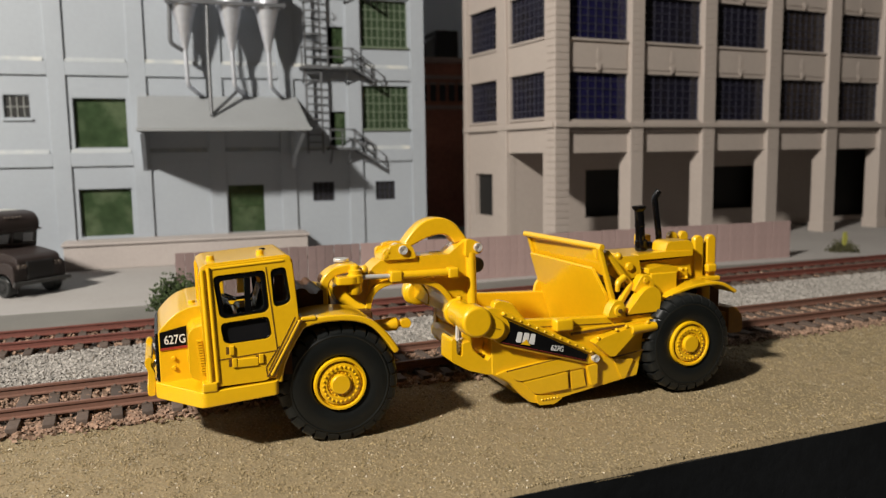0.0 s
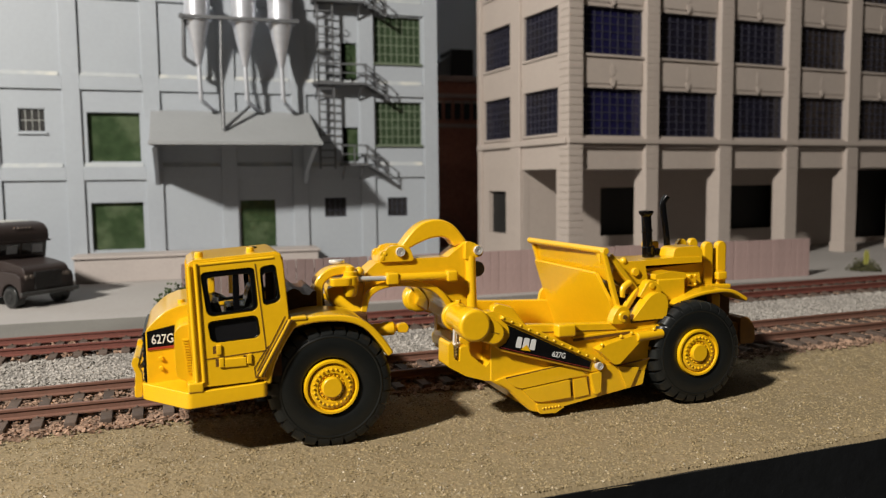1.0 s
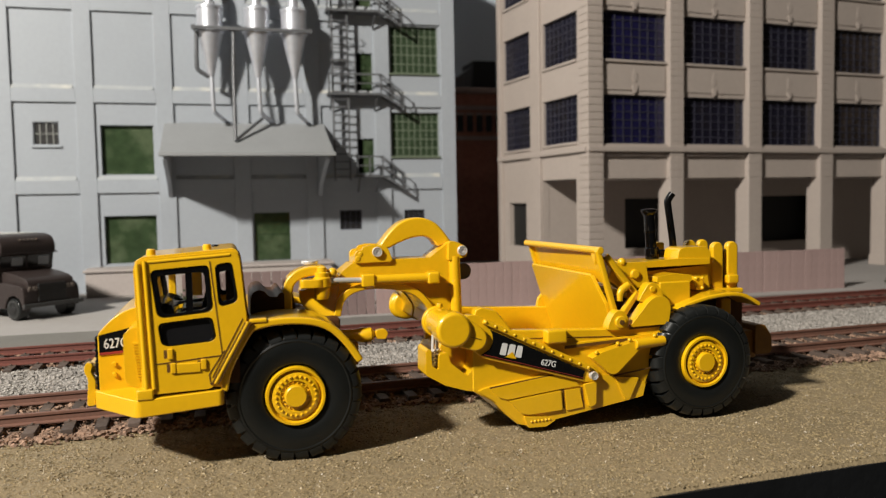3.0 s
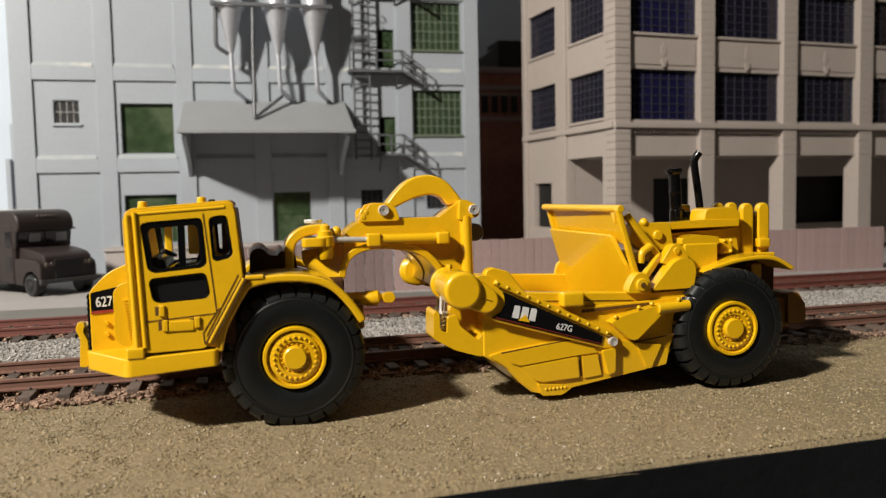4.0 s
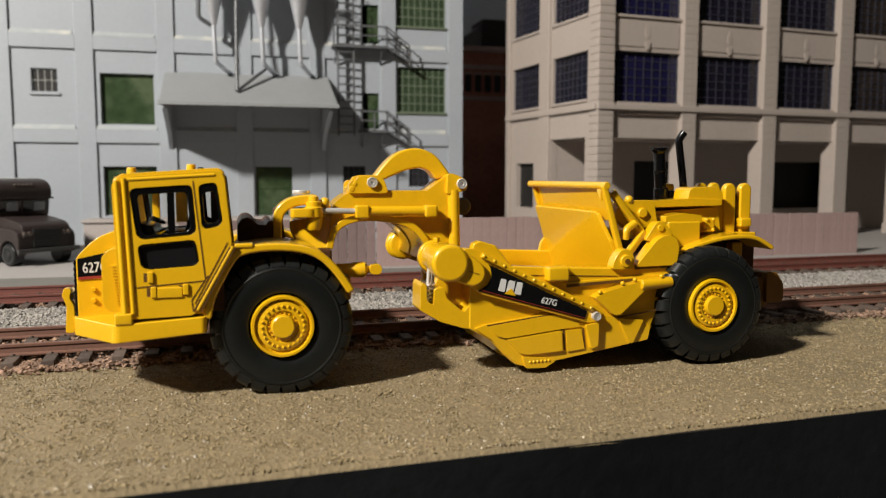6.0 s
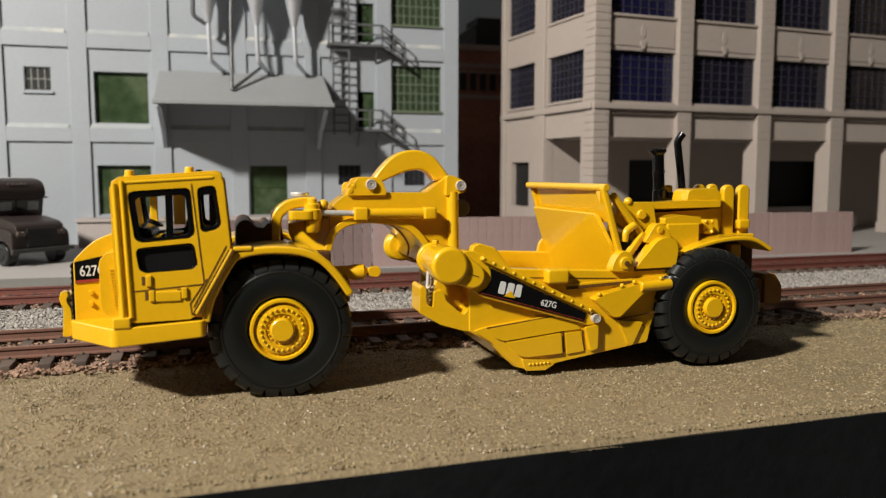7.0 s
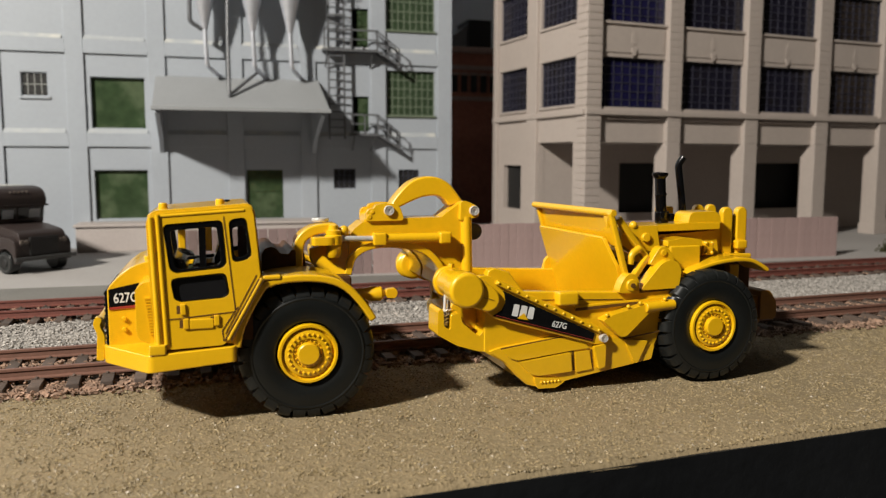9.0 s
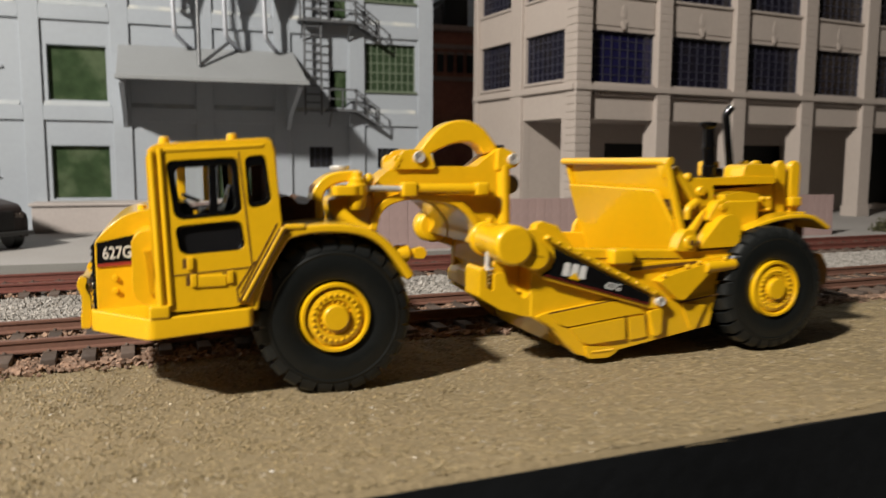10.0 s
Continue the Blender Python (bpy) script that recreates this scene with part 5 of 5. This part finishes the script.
            piece("side_bin", plate(B(), rounded([(90.3, 14.4), (92.6, 15.5), (100.2, 17.3), (106.3, 17.7), (106.4, 15.9), (100.6, 15.3), (95.7, 10.9), (94.4, 10.9)], 0.4), 146.9, 149.6), YELLOW, root, bevel=0.4)
            piece("side_cylinder", cyl(B(), (99.8, 147.2, 16.5), (106.6, 147.6, 16.8), 1.05, seg=18), YELLOW, root, bevel=0.2)
            for x, z in ((91.3, 15.4), (96.0, 16.9), (98.6, 17.5), (104.2, 18.0)):
                piece("bin_bolt", ball(B(), (x, 147.1, z), 0.45, sub=2), YELLOW, root, sharp=60)
            piece("lip_block", box(B(), 81.0, 85.4, 147.4, 150, 17.6, 20.4), YELLOW, root, bevel=0.5)
            piece("side_rail", bar(B(), (85.2, 149.2, 16.9), (107, 149.2, 17.9), 0.5, 0.7), YELLOW, sp, bevel=0.12)
            piece("side_joint", bar(B(), (74.6, 149.38, 18.9), (96, 149.38, 18.0), 0.2, 0.14), SEAM, sp)
            piece("side_joint", bar(B(), (85.4, 149.0, 16.55), (99.4, 149.0, 17.2), 0.22, 0.6), SEAM, sp)
            piece("side_joint", bar(B(), (99.6, 149.0, 19.65), (108.6, 149.0, 19.95), 0.22, 0.9), SEAM, sp)
        edge = piece("cutting_edge", plate(B(), rounded([(76.4, 3.7), (77.2, 1.4), (81.0, 1.3), (83.0, 2.4), (81.4, 3.2)], 0.3), *sorted((f(148.2), f(150)))), YELLOW, root, bevel=0.2)
        for k in range(6):
            piece("edge_bolt", ball(B(), (77.9 + 0.75 * k, f(148.2), 2.6 + 0.02 * k), 0.3, sub=1), YELLOW, edge, sharp=60)
        # front shoulder of the bowl
        if not near:
            continue
        sh = rounded([(57.2, 13.0), (57.3, 17.5), (57.8, 18.1), (58.4, 17.6), (58.5, 14.6), (59.7, 13.9), (59.9, 16.8), (61.6, 17.1), (62.2, 15.0), (65.4, 12.3), (66.3, 13.2), (66.6, 16.2), (69.5, 16.6), (70, 10.2), (66.4, 9.2), (65.2, 9.4), (61.1, 10.7)], 0.35)
        piece("bowl_shoulder", plate(B(), sh, 149.6, 156), YELLOW, root, bevel=0.3)
        piece("shoulder_web", plate(B(), [(57.8, 12.8), (57.9, 15.2), (60.2, 15.2), (60.6, 11.4)], 152.4, 155.6), YELLOW, root, bevel=0.2)
        for x, y in ((58.7, 150.6), (59.8, 151.6)):
            rod = piece("apron_rod", cyl(B(), (x, y, 14.2), (x + 0.5, y + 0.6, 20.4), 0.33, seg=12), CHROME, root, sharp=60)
            piece("spring_coil", tube(B(), [(x + 0.62 * math.cos(0.9 * k), y + 0.62 * math.sin(0.9 * k), 14.6 + 0.105 * k) for k in range(30)], 0.2, seg=6), CHROME, rod, sharp=80)
    piece("bowl_shoulder", plate(B(), rounded([(65.8, 10.2), (65.6, 12.4), (66.8, 13.8), (69.5, 14.4), (70, 10.2), (67.4, 9.4)], 0.5), 181, 187.4), YELLOW, root, bevel=0.3)
    piece("bowl_cheek", plate(B(), rounded([(60.9, 12.2), (60.7, 16.2), (62.4, 19.4), (69, 20), (70, 12), (64.5, 10.8)], 0.4), 154.2, 157.5), YELLOW, root, bevel=0.3)
    piece("front_apron", plate(B(), [(65.0, 10.4), (65.2, 13.6), (67.5, 14.6), (71.5, 14.5), (74.5, 7), (77, 2.4), (75.2, 2.0), (71, 8.6), (67, 9.6)], 156, 181), YELLOW, root, bevel=0.4)
    piece("bowl_floor", plate(B(), [(76, 2.0), (104, 5.6), (106, 9.0), (76, 4.6)], 151.6, mir(151.6)), YELLOW, root)
    piece("apron_plate", plate(B(), [(66.4, 15.5), (66.6, 19), (68.0, 19.2), (77.2, 4.8), (76.0, 3.5)], 151.6, mir(151.6)), YELLOW, root, bevel=0.3)
    # ejector: two leaning panels in a frame
    lean = lambda z, off=0.0: 93.4 + (35.2 - z) * 0.33 + off
    piece("ejector_upper", plate(B(), [(lean(34.8, 0.5), 34.8), (lean(28.4, 0.3), 28.4), (lean(28.4, 1.1), 28.4), (lean(34.8, 1.3), 34.8)], 151.6, 186.2), YELLOW, root, bevel=0.15)
    bm = plate(B(), rounded([(154.2, 30.0), (186.0, 30.0), (186.4, 19), (186.4, 7), (151.7, 7), (151.7, 24.5)], 0.4), 0, 0.9, axis="x")
    for v in bm.verts:
        v.co.x += lean(v.co.z, -1.5)
    piece("ejector_lower", bm, YELLOW, root, bevel=0.2)
    piece("ejector_lip", cyl(B(), (lean(29.8, -1.0), 154.4, 29.8), (lean(29.8, -1.0), 186, 29.8), 0.45, seg=12), YELLOW, root, sharp=60)
    piece("ejector_top_bar", cyl(B(), (94.0, 150.2, 35.3), (92.9, 187.4, 35.2), 0.75, seg=14), YELLOW, root, bevel=0.15)
    for y in (151.0, 186.8):
        piece("ejector_post", bar(B(), (lean(35.2, 0.2), y, 35.4), (lean(20.6, -0.3), y, 20.6), 1.35, 1.2), YELLOW, root, bevel=0.3)
    piece("ejector_gusset", plate(B(), [(151.8, 34.6), (153.6, 34.6), (151.8, 32.4)], 93.4, 94.2, axis="x"), YELLOW, root)
    piece("far_gusset", plate(B(), rounded([(94.6, 18.2), (95.3, 21.6), (97.0, 23.4), (98.9, 23.2), (100.2, 21.5), (100.6, 18.2)], 0.5), 185.8, 187), YELLOW, root, bevel=0.2)
    piece("pivot_lug", plate(B(), rounded([(94.2, 19.4), (95.0, 21.8), (96.4, 23.4), (98.2, 23.2), (99.2, 21.4), (98.8, 19.3)], 0.9), 148.2, 150.6), YELLOW, root, bevel=0.35)
    pv = piece("pivot_ring", cyl(B(), (97.2, 147.7, 21.0), (97.2, 148.6, 21.0), 1.25, seg=24), YELLOW, root, bevel=0.25)
    # brown disc puts the shade of the ring's hole into colour
    piece("pivot_hole_shade", cyl(B(), (97.2, 147.4, 21.0), (97.2, 148.0, 21.0), 0.5, seg=12), SEAM, pv)
    piece("lever", bar(B(), (95.8, 152, 34.2), (103.2, 152.4, 25.4), 1.5, 1.4), YELLOW, root, bevel=0.35)
    piece("lever_hook", bar(B(), (103.0, 152.2, 26.2), (98.6, 150.6, 21.8), 1.35, 1.4), YELLOW, root, bevel=0.35)
    piece("lever_link", tube(B(), [(98.6, 151.4, 24.8), (98.8, 151.4, 26.8), (100.8, 151.6, 28.0)], 0.75), YELLOW, root, sharp=60)
    piece("side_bracket", plate(B(), rounded([(99.4, 19.7), (104.2, 25.1), (106.2, 25.9), (108.3, 25.2), (109.0, 23.4), (108.4, 19.8)], 0.9), 148.6, 151.6), YELLOW, root, bevel=0.5)
    br = piece("bracket_ear", plate(B(), rounded([(102.4, 24.6), (104.8, 28.2), (106.4, 28.4), (108.4, 26.0), (108.0, 23.5)], 0.7), 150.4, 152.8), YELLOW, root, bevel=0.4)
    piece("ear_bolt", cyl(B(), (105.7, 150.1, 27.0), (105.7, 150.6, 27.0), 0.65, seg=14), YELLOW, br, bevel=0.12)

    # -- rear engine deck --
    piece("rear_body", box(B(), 104, 133, 158, mir(158), 8, 24.4), ENGINE, root, bevel=0.5)
    piece("deck_plate", plate(B(), [(104, 24.2), (104, 26.0), (109.2, 25.5), (133, 25.2), (133, 24.0)], 157.8, mir(157.8)), YELLOW, root, bevel=0.3)
    pl = piece("engine_side", plate(B(), rounded([(97.8, 28.8), (99.0, 32.3), (106.6, 32.3), (107.4, 27.6), (102, 26)], 0.4), 154.5, 157), YELLOW, root, bevel=0.3)
    piece("side_bolt", cyl(B(), (103.9, 153.9, 29.8), (103.9, 154.8, 29.8), 1.0, 1.1, seg=8), YELLOW, pl, bevel=0.2)
    piece("side_bolt", ball(B(), (101.2, 155, 32.4), 0.9), YELLOW, pl, sharp=60)
    fend = smooth_path([(108.2, 20.0), (110.0, 21.8), (112.6, 23.2), (116, 24.3), (120, 25.1), (124.8, 25.4), (128.3, 24.8), (131.9, 22.8)], 3)
    for y0, y1 in ((150.2, 158.2), (mir(158.2), mir(150.2))):
        piece("rear_fender", ribbon(B(), fend, 0.95, y0, y1), YELLOW, root, bevel=0.35)
    bx = piece("battery_box", box(B(), 108.9, 116.3, 152.9, 158.5, 21.6, 28.0), YELLOW, root, bevel=0.35)
    piece("box_lid", plate(B(), rounded([(108.5, 27.8), (108.6, 29.1), (112.6, 29.7), (116.8, 29.2), (116.8, 27.7)], 0.3), 153.3, 158.2), YELLOW, bx, bevel=0.3)
    piece("deck_side", plate(B(), rounded([(107.4, 21.4), (107.4, 29.8), (123.6, 30.6), (124.6, 24.4), (118, 23.6)], 0.4), 158.0, 159.0), YELLOW, root, bevel=0.25)
    ft = piece("filter_fitting", box(B(), 118.4, 120.9, 154.8, 157.6, 25.6, 28.6), YELLOW, root, bevel=0.35)
    for dx in (0.6, 2.1):
        for dz in (0.8, 2.9):
            piece("fitting_bolt", ball(B(), (118.3 + dx, 154.8, 25.3 + dz), 0.45, sub=1), YELLOW, ft, sharp=60)
    piece("engine", box(B(), 107.6, 123, 159.5, 176, 25.4, 31.2), ENGINE, root, "dark engine under the hood rail", bevel=0.4)
    piece("hood_rail", plate(B(), rounded([(107.6, 30.8), (107.6, 32.1), (115, 32.5), (123.4, 32.3), (123.4, 31.0)], 0.3), 156.4, 159.4), YELLOW, root, bevel=0.35)
    piece("engine_hood", plate(B(), rounded([(115.6, 32.1), (116.0, 34.3), (117.0, 34.8), (122.6, 34.9), (123.8, 33.8), (123.9, 31.9)], 0.6), 156.8, 162.5), YELLOW, root, bevel=0.5)
    piece("hood_plate", box(B(), 107.4, 123.4, 159.4, 174, 30.4, 31.4), YELLOW, root, bevel=0.25)
    gcurve = [(a, b) for a, b in [(1.4 * math.cos(t), 1.4 * math.sin(t)) for t in np.linspace(0, math.pi, 9)]]
    for x, y in ((127.4, 159.2), (131.5, 159.6), (127.4, 169.6), (131.0, 170.0)):
        prof = [(float(x + a), float(34.2 + b)) for a, b in gcurve] + [(x - 1.4, 24.6), (x + 1.4, 24.6)]
        piece("radiator_guard", plate(B(), prof, y, y + 1.7), YELLOW, root, bevel=0.4)
    piece("guard_link", box(B(), 125.0, 133.2, 161, 170, 25, 33.4), ENGINE, root, bevel=0.3)
    piece("guard_panel", box(B(), 122.6, 126.2, 159.8, 168, 25.2, 32.4), YELLOW, root, bevel=0.3)
    piece("guard_box", box(B(), 129.4, 132.2, 158.2, 160.2, 26.2, 28.2), YELLOW, root, bevel=0.4)
    st = piece("exhaust_pipe", cyl(B(), (114.2, 165, 32), (113.5, 165, 42.6), 1.2, seg=24), GLOSS_BLACK, root, "glossy black exhaust stack", sharp=50)
    piece("stack_cap", lathe_z(B(), [(1.15, 41.8), (1.8, 42.6), (1.75, 43.1), (0.0, 43.4)], (113.5, 165)), GLOSS_BLACK, st, sharp=50)
    piece("stack_base", cyl(B(), (114.3, 165, 31.8), (114.2, 165, 34.6), 1.55, seg=24), GLOSS_BLACK, st, bevel=0.3)
    piece("stack_ring", cyl(B(), (113.85, 165, 38.0), (113.8, 165, 38.5), 1.35, seg=24), GLOSS_BLACK, st, bevel=0.1)
    piece("stack_heel", box(B(), 115.6, 117.2, 164, 166.2, 32.2, 34), GLOSS_BLACK, st, bevel=0.4)
    piece("intake_pipe", tube(B(), smooth3([(121.2, 167, 31.8), (120.6, 167, 37), (119.6, 167, 43.5), (119.6, 167, 45.0), (120.5, 166.6, 46.6)]), 0.82, seg=16), GLOSS_BLACK, root, "glossy black bent pipe", sharp=60)
    piece("stack_block", box(B(), 116.6, 119.4, 168, 172, 32.2, 35.4), YELLOW, root, bevel=0.5)
    piece("push_frame", box(B(), 131, 140, 162.5, 174.5, 8, 14.5), DULL_BROWN, root, bevel=0.5)
    piece("push_block", plate(B(), rounded([(139.0, 9.0), (139.0, 16.0), (141.6, 15.8), (143.4, 13.2), (143.6, 10.0), (143.0, 9.0)], 0.6), 161.5, 175.5), DULL_BROWN, root, bevel=0.5)
    piece("rear_bracket", box(B(), 126, 128.5, 156, 160, 19.6, 23.2), YELLOW, root, bevel=0.3)
    return root


def lathe_z(bm, profile, centre, seg=24):
    rings = [[bm.verts.new((centre[0] + r * math.cos(2 * math.pi * k / seg), centre[1] + r * math.sin(2 * math.pi * k / seg), z)) for k in range(seg)] if r else [bm.verts.new((*centre, z))] for r, z in profile]
    for a, b in zip(rings, rings[1:]):
        for k in range(seg):
            quad = [a[k % len(a)], a[(k + 1) % seg % len(a)], b[(k + 1) % seg % len(b)], b[k % len(b)]]
            bm.faces.new(list(dict.fromkeys(quad)))
    return bm


def lathe_x(bm, profile, centre, seg=20):
    rings = [[bm.verts.new((x, centre[0] + r * math.cos(2 * math.pi * k / seg), centre[1] + r * math.sin(2 * math.pi * k / seg))) for k in range(seg)] if r else [bm.verts.new((x, *centre))] for r, x in profile]
    for a, b in zip(rings, rings[1:]):
        for k in range(seg):
            quad = [a[k % len(a)], a[(k + 1) % seg % len(a)], b[(k + 1) % seg % len(b)], b[k % len(b)]]
            bm.faces.new(list(dict.fromkeys(quad)))
    return bm


def smooth3(pts, n=4):
    flat = smooth_path([(p[0], p[2]) for p in pts], n)
    ys = smooth_path([(p[1], 0) for p in pts], n)
    return [(a, y, b) for (a, b), (y, _) in zip(flat, ys)]


build_scraper()


# ---- parcel van ----
def build_van():
    m = Matrix.Translation((-51.6, 365, 0.6)) @ Matrix.Rotation(radians(-45), 4, "Z")
    root = thing("parcel_van", -51.6, 365, 0.6, "dark brown plastic parcel van parked on the concrete", "van")

    def p(name, bm, mat, parent=root, label="", bevel=0.0, sharp=35, seg=2):
        return part(name, bm, mat, parent, label, bevel=bevel, matrix=m, sharp=sharp, seg=seg)

    body = p("body", plate(B(), rounded([(-72, 4.5), (-72, 32.4), (-70, 34.2), (-14, 34.6), (-9.4, 33.6), (-7.0, 30.6), (-7.2, 26.6), (-8.8, 26.0), (-9.8, 19.4), (-10.6, 18.6), (-10.6, 4.5)], 1.8, 4), -12.4, 12.4), VAN_BROWN, bevel=1.2, seg=4)
    p("roof_panel", box(B(), -70, -17, -10.6, 10.6, 34.2, 34.75), GREY_TRIM, body, "pale roof panel", bevel=0.2)
    p("visor_rim", plate(B(), rounded([(-12.5, 26.2), (-6.8, 26.2), (-6.6, 26.9), (-12.5, 26.9)], 0.25), -12.7, 12.7), VAN_BROWN, body, bevel=0.25)
    nose = p("hood", plate(B(), rounded([(-10.6, 6.0), (-10.6, 19.4), (-4, 18.8), (4.4, 17.2), (6.5, 15.8), (7.0, 13), (6.8, 6.0)], 1.4), -10.2, 10.2), VAN_BROWN, bevel=1.0, seg=4)
    p("grille", box(B(), 6.5, 7.35, -6.2, 6.2, 7.4, 14.8), VAN_BLACK, nose, "black grille", bevel=0.25)
    for k in range(5):
        p("grille_slat", box(B(), 7.3, 7.6, -5.8, 5.8, 8.2 + 1.35 * k, 8.6 + 1.35 * k), VAN_BLACK, nose)
    p("bumper", box(B(), 7.4, 8.8, -13.4, 13.4, 5.4, 7.0), VAN_TRIM, nose, "dark grey bumper", bevel=0.35)
    arch = [(5.5 * math.cos(a), 4.5 + 5.5 * math.sin(a)) for a in np.linspace(0, math.pi, 13)]
    arch = [(float(a), float(b)) for a, b in arch]
    for s in (-1, 1):
        outline = [(-10.6, 4.4), (-10.6, 14.8), (-6, 15.2), (3.6, 14.6), (6.2, 13.2), (7.0, 11), (6.9, 4.5)]
        p("fender", plate(B(), outline + arch, *sorted((s * 9.0, s * 12.4))), VAN_BROWN, nose, bevel=0.5)
        for y in (9.4, 7.4):
            p("headlight", cyl(B(), (6.6, s * y, 12.9), (7.5, s * y, 12.9), 0.95, seg=16), LAMP_GLASS, nose, bevel=0.15)
        p("marker_lamp", ball(B(), (6.6, s * 11.4, 10.2), 0.5, sub=1), LAMP_GLASS, nose)
    ws = p("windscreen_frame", plate(B(), [(-9.95, 19.4), (-8.75, 26.1), (-9.6, 26.1), (-10.8, 19.4)], -12.0, 12.0), VAN_BLACK, body)
    for y0, y1 in ((-11.2, -0.5), (0.5, 11.2)):
        p("windscreen", plate(B(), [(-9.75, 19.9), (-8.75, 25.6), (-8.95, 25.6), (-9.95, 19.9)], y0, y1), NAVY_GLASS, ws)
        # pale plate puts the light interior seen through the pane into colour
        p("pale_glass_patch", plate(B(), [(-9.4, 21.4), (-8.75, 25.0), (-8.82, 25.0), (-9.47, 21.4)], y0 + 4.6, y1 - 1.2), GREY_WALL, ws, "pale patch for the light interior seen through the glass", bevel=0.02)
    for y in (-3.6, -1.8, 0.0, 1.8, 3.6):
        p("marker_lamp", ball(B(), (-7.6, y, 32.2), 0.5, sub=1), LAMP_GLASS, body)
    for s in (-1, 1):
        d = p("side_door", box(B(), -22, -11.2, s * 12.4 - 0.25, s * 12.4 + 0.25, 5.5, 28.5), VAN_BROWN, body, bevel=0.2)
        p("door_window", box(B(), -16.2, -11.9, s * 12.7 - 0.1, s * 12.7 + 0.1, 19.4, 25.8), NAVY_GLASS, d)
        p("door_window", box(B(), -16.0, -12.2, s * 12.7 - 0.1, s * 12.7 + 0.1, 9.4, 15.6), VAN_BLACK, d)
        p("door_post", box(B(), -22.6, -21.8, s * 12.75 - 0.2, s * 12.75 + 0.2, 5, 33), VAN_BROWN, body, bevel=0.15)
        p("side_mark", box(B(), -34, -28, s * 12.6 - 0.1, s * 12.6 + 0.1, 17.5, 25), GOLD, body, "plain gold shield shape")
        for x in (0.0, -52):
            w = p("wheel", cyl(B(), (x, s * 8.2, 4.5), (x, s * 12.5, 4.5), 4.5, seg=32), RUBBER, root, bevel=0.6)
            p("wheel_ring", lathe(B(), [(3.6, s * 12.2), (3.6, s * 12.62), (3.1, s * 12.66), (2.9, s * 12.3)], (x, 4.5), 32), VAN_TRIM, w, "grey wheel ring")
            p("hub", cyl(B(), (x, s * 12.2, 4.5), (x, s * 12.75, 4.5), 1.5, seg=20), VAN_BLACK, w, bevel=0.25)
        p("wheel_arch", ribbon(B(), [(-57.6, 4.0), (-56.6, 8.2), (-52, 10.0), (-47.4, 8.2), (-46.4, 4.0)], 0.6, *sorted((s * 11.5, s * 12.8))), VAN_BROWN, body)


build_van()
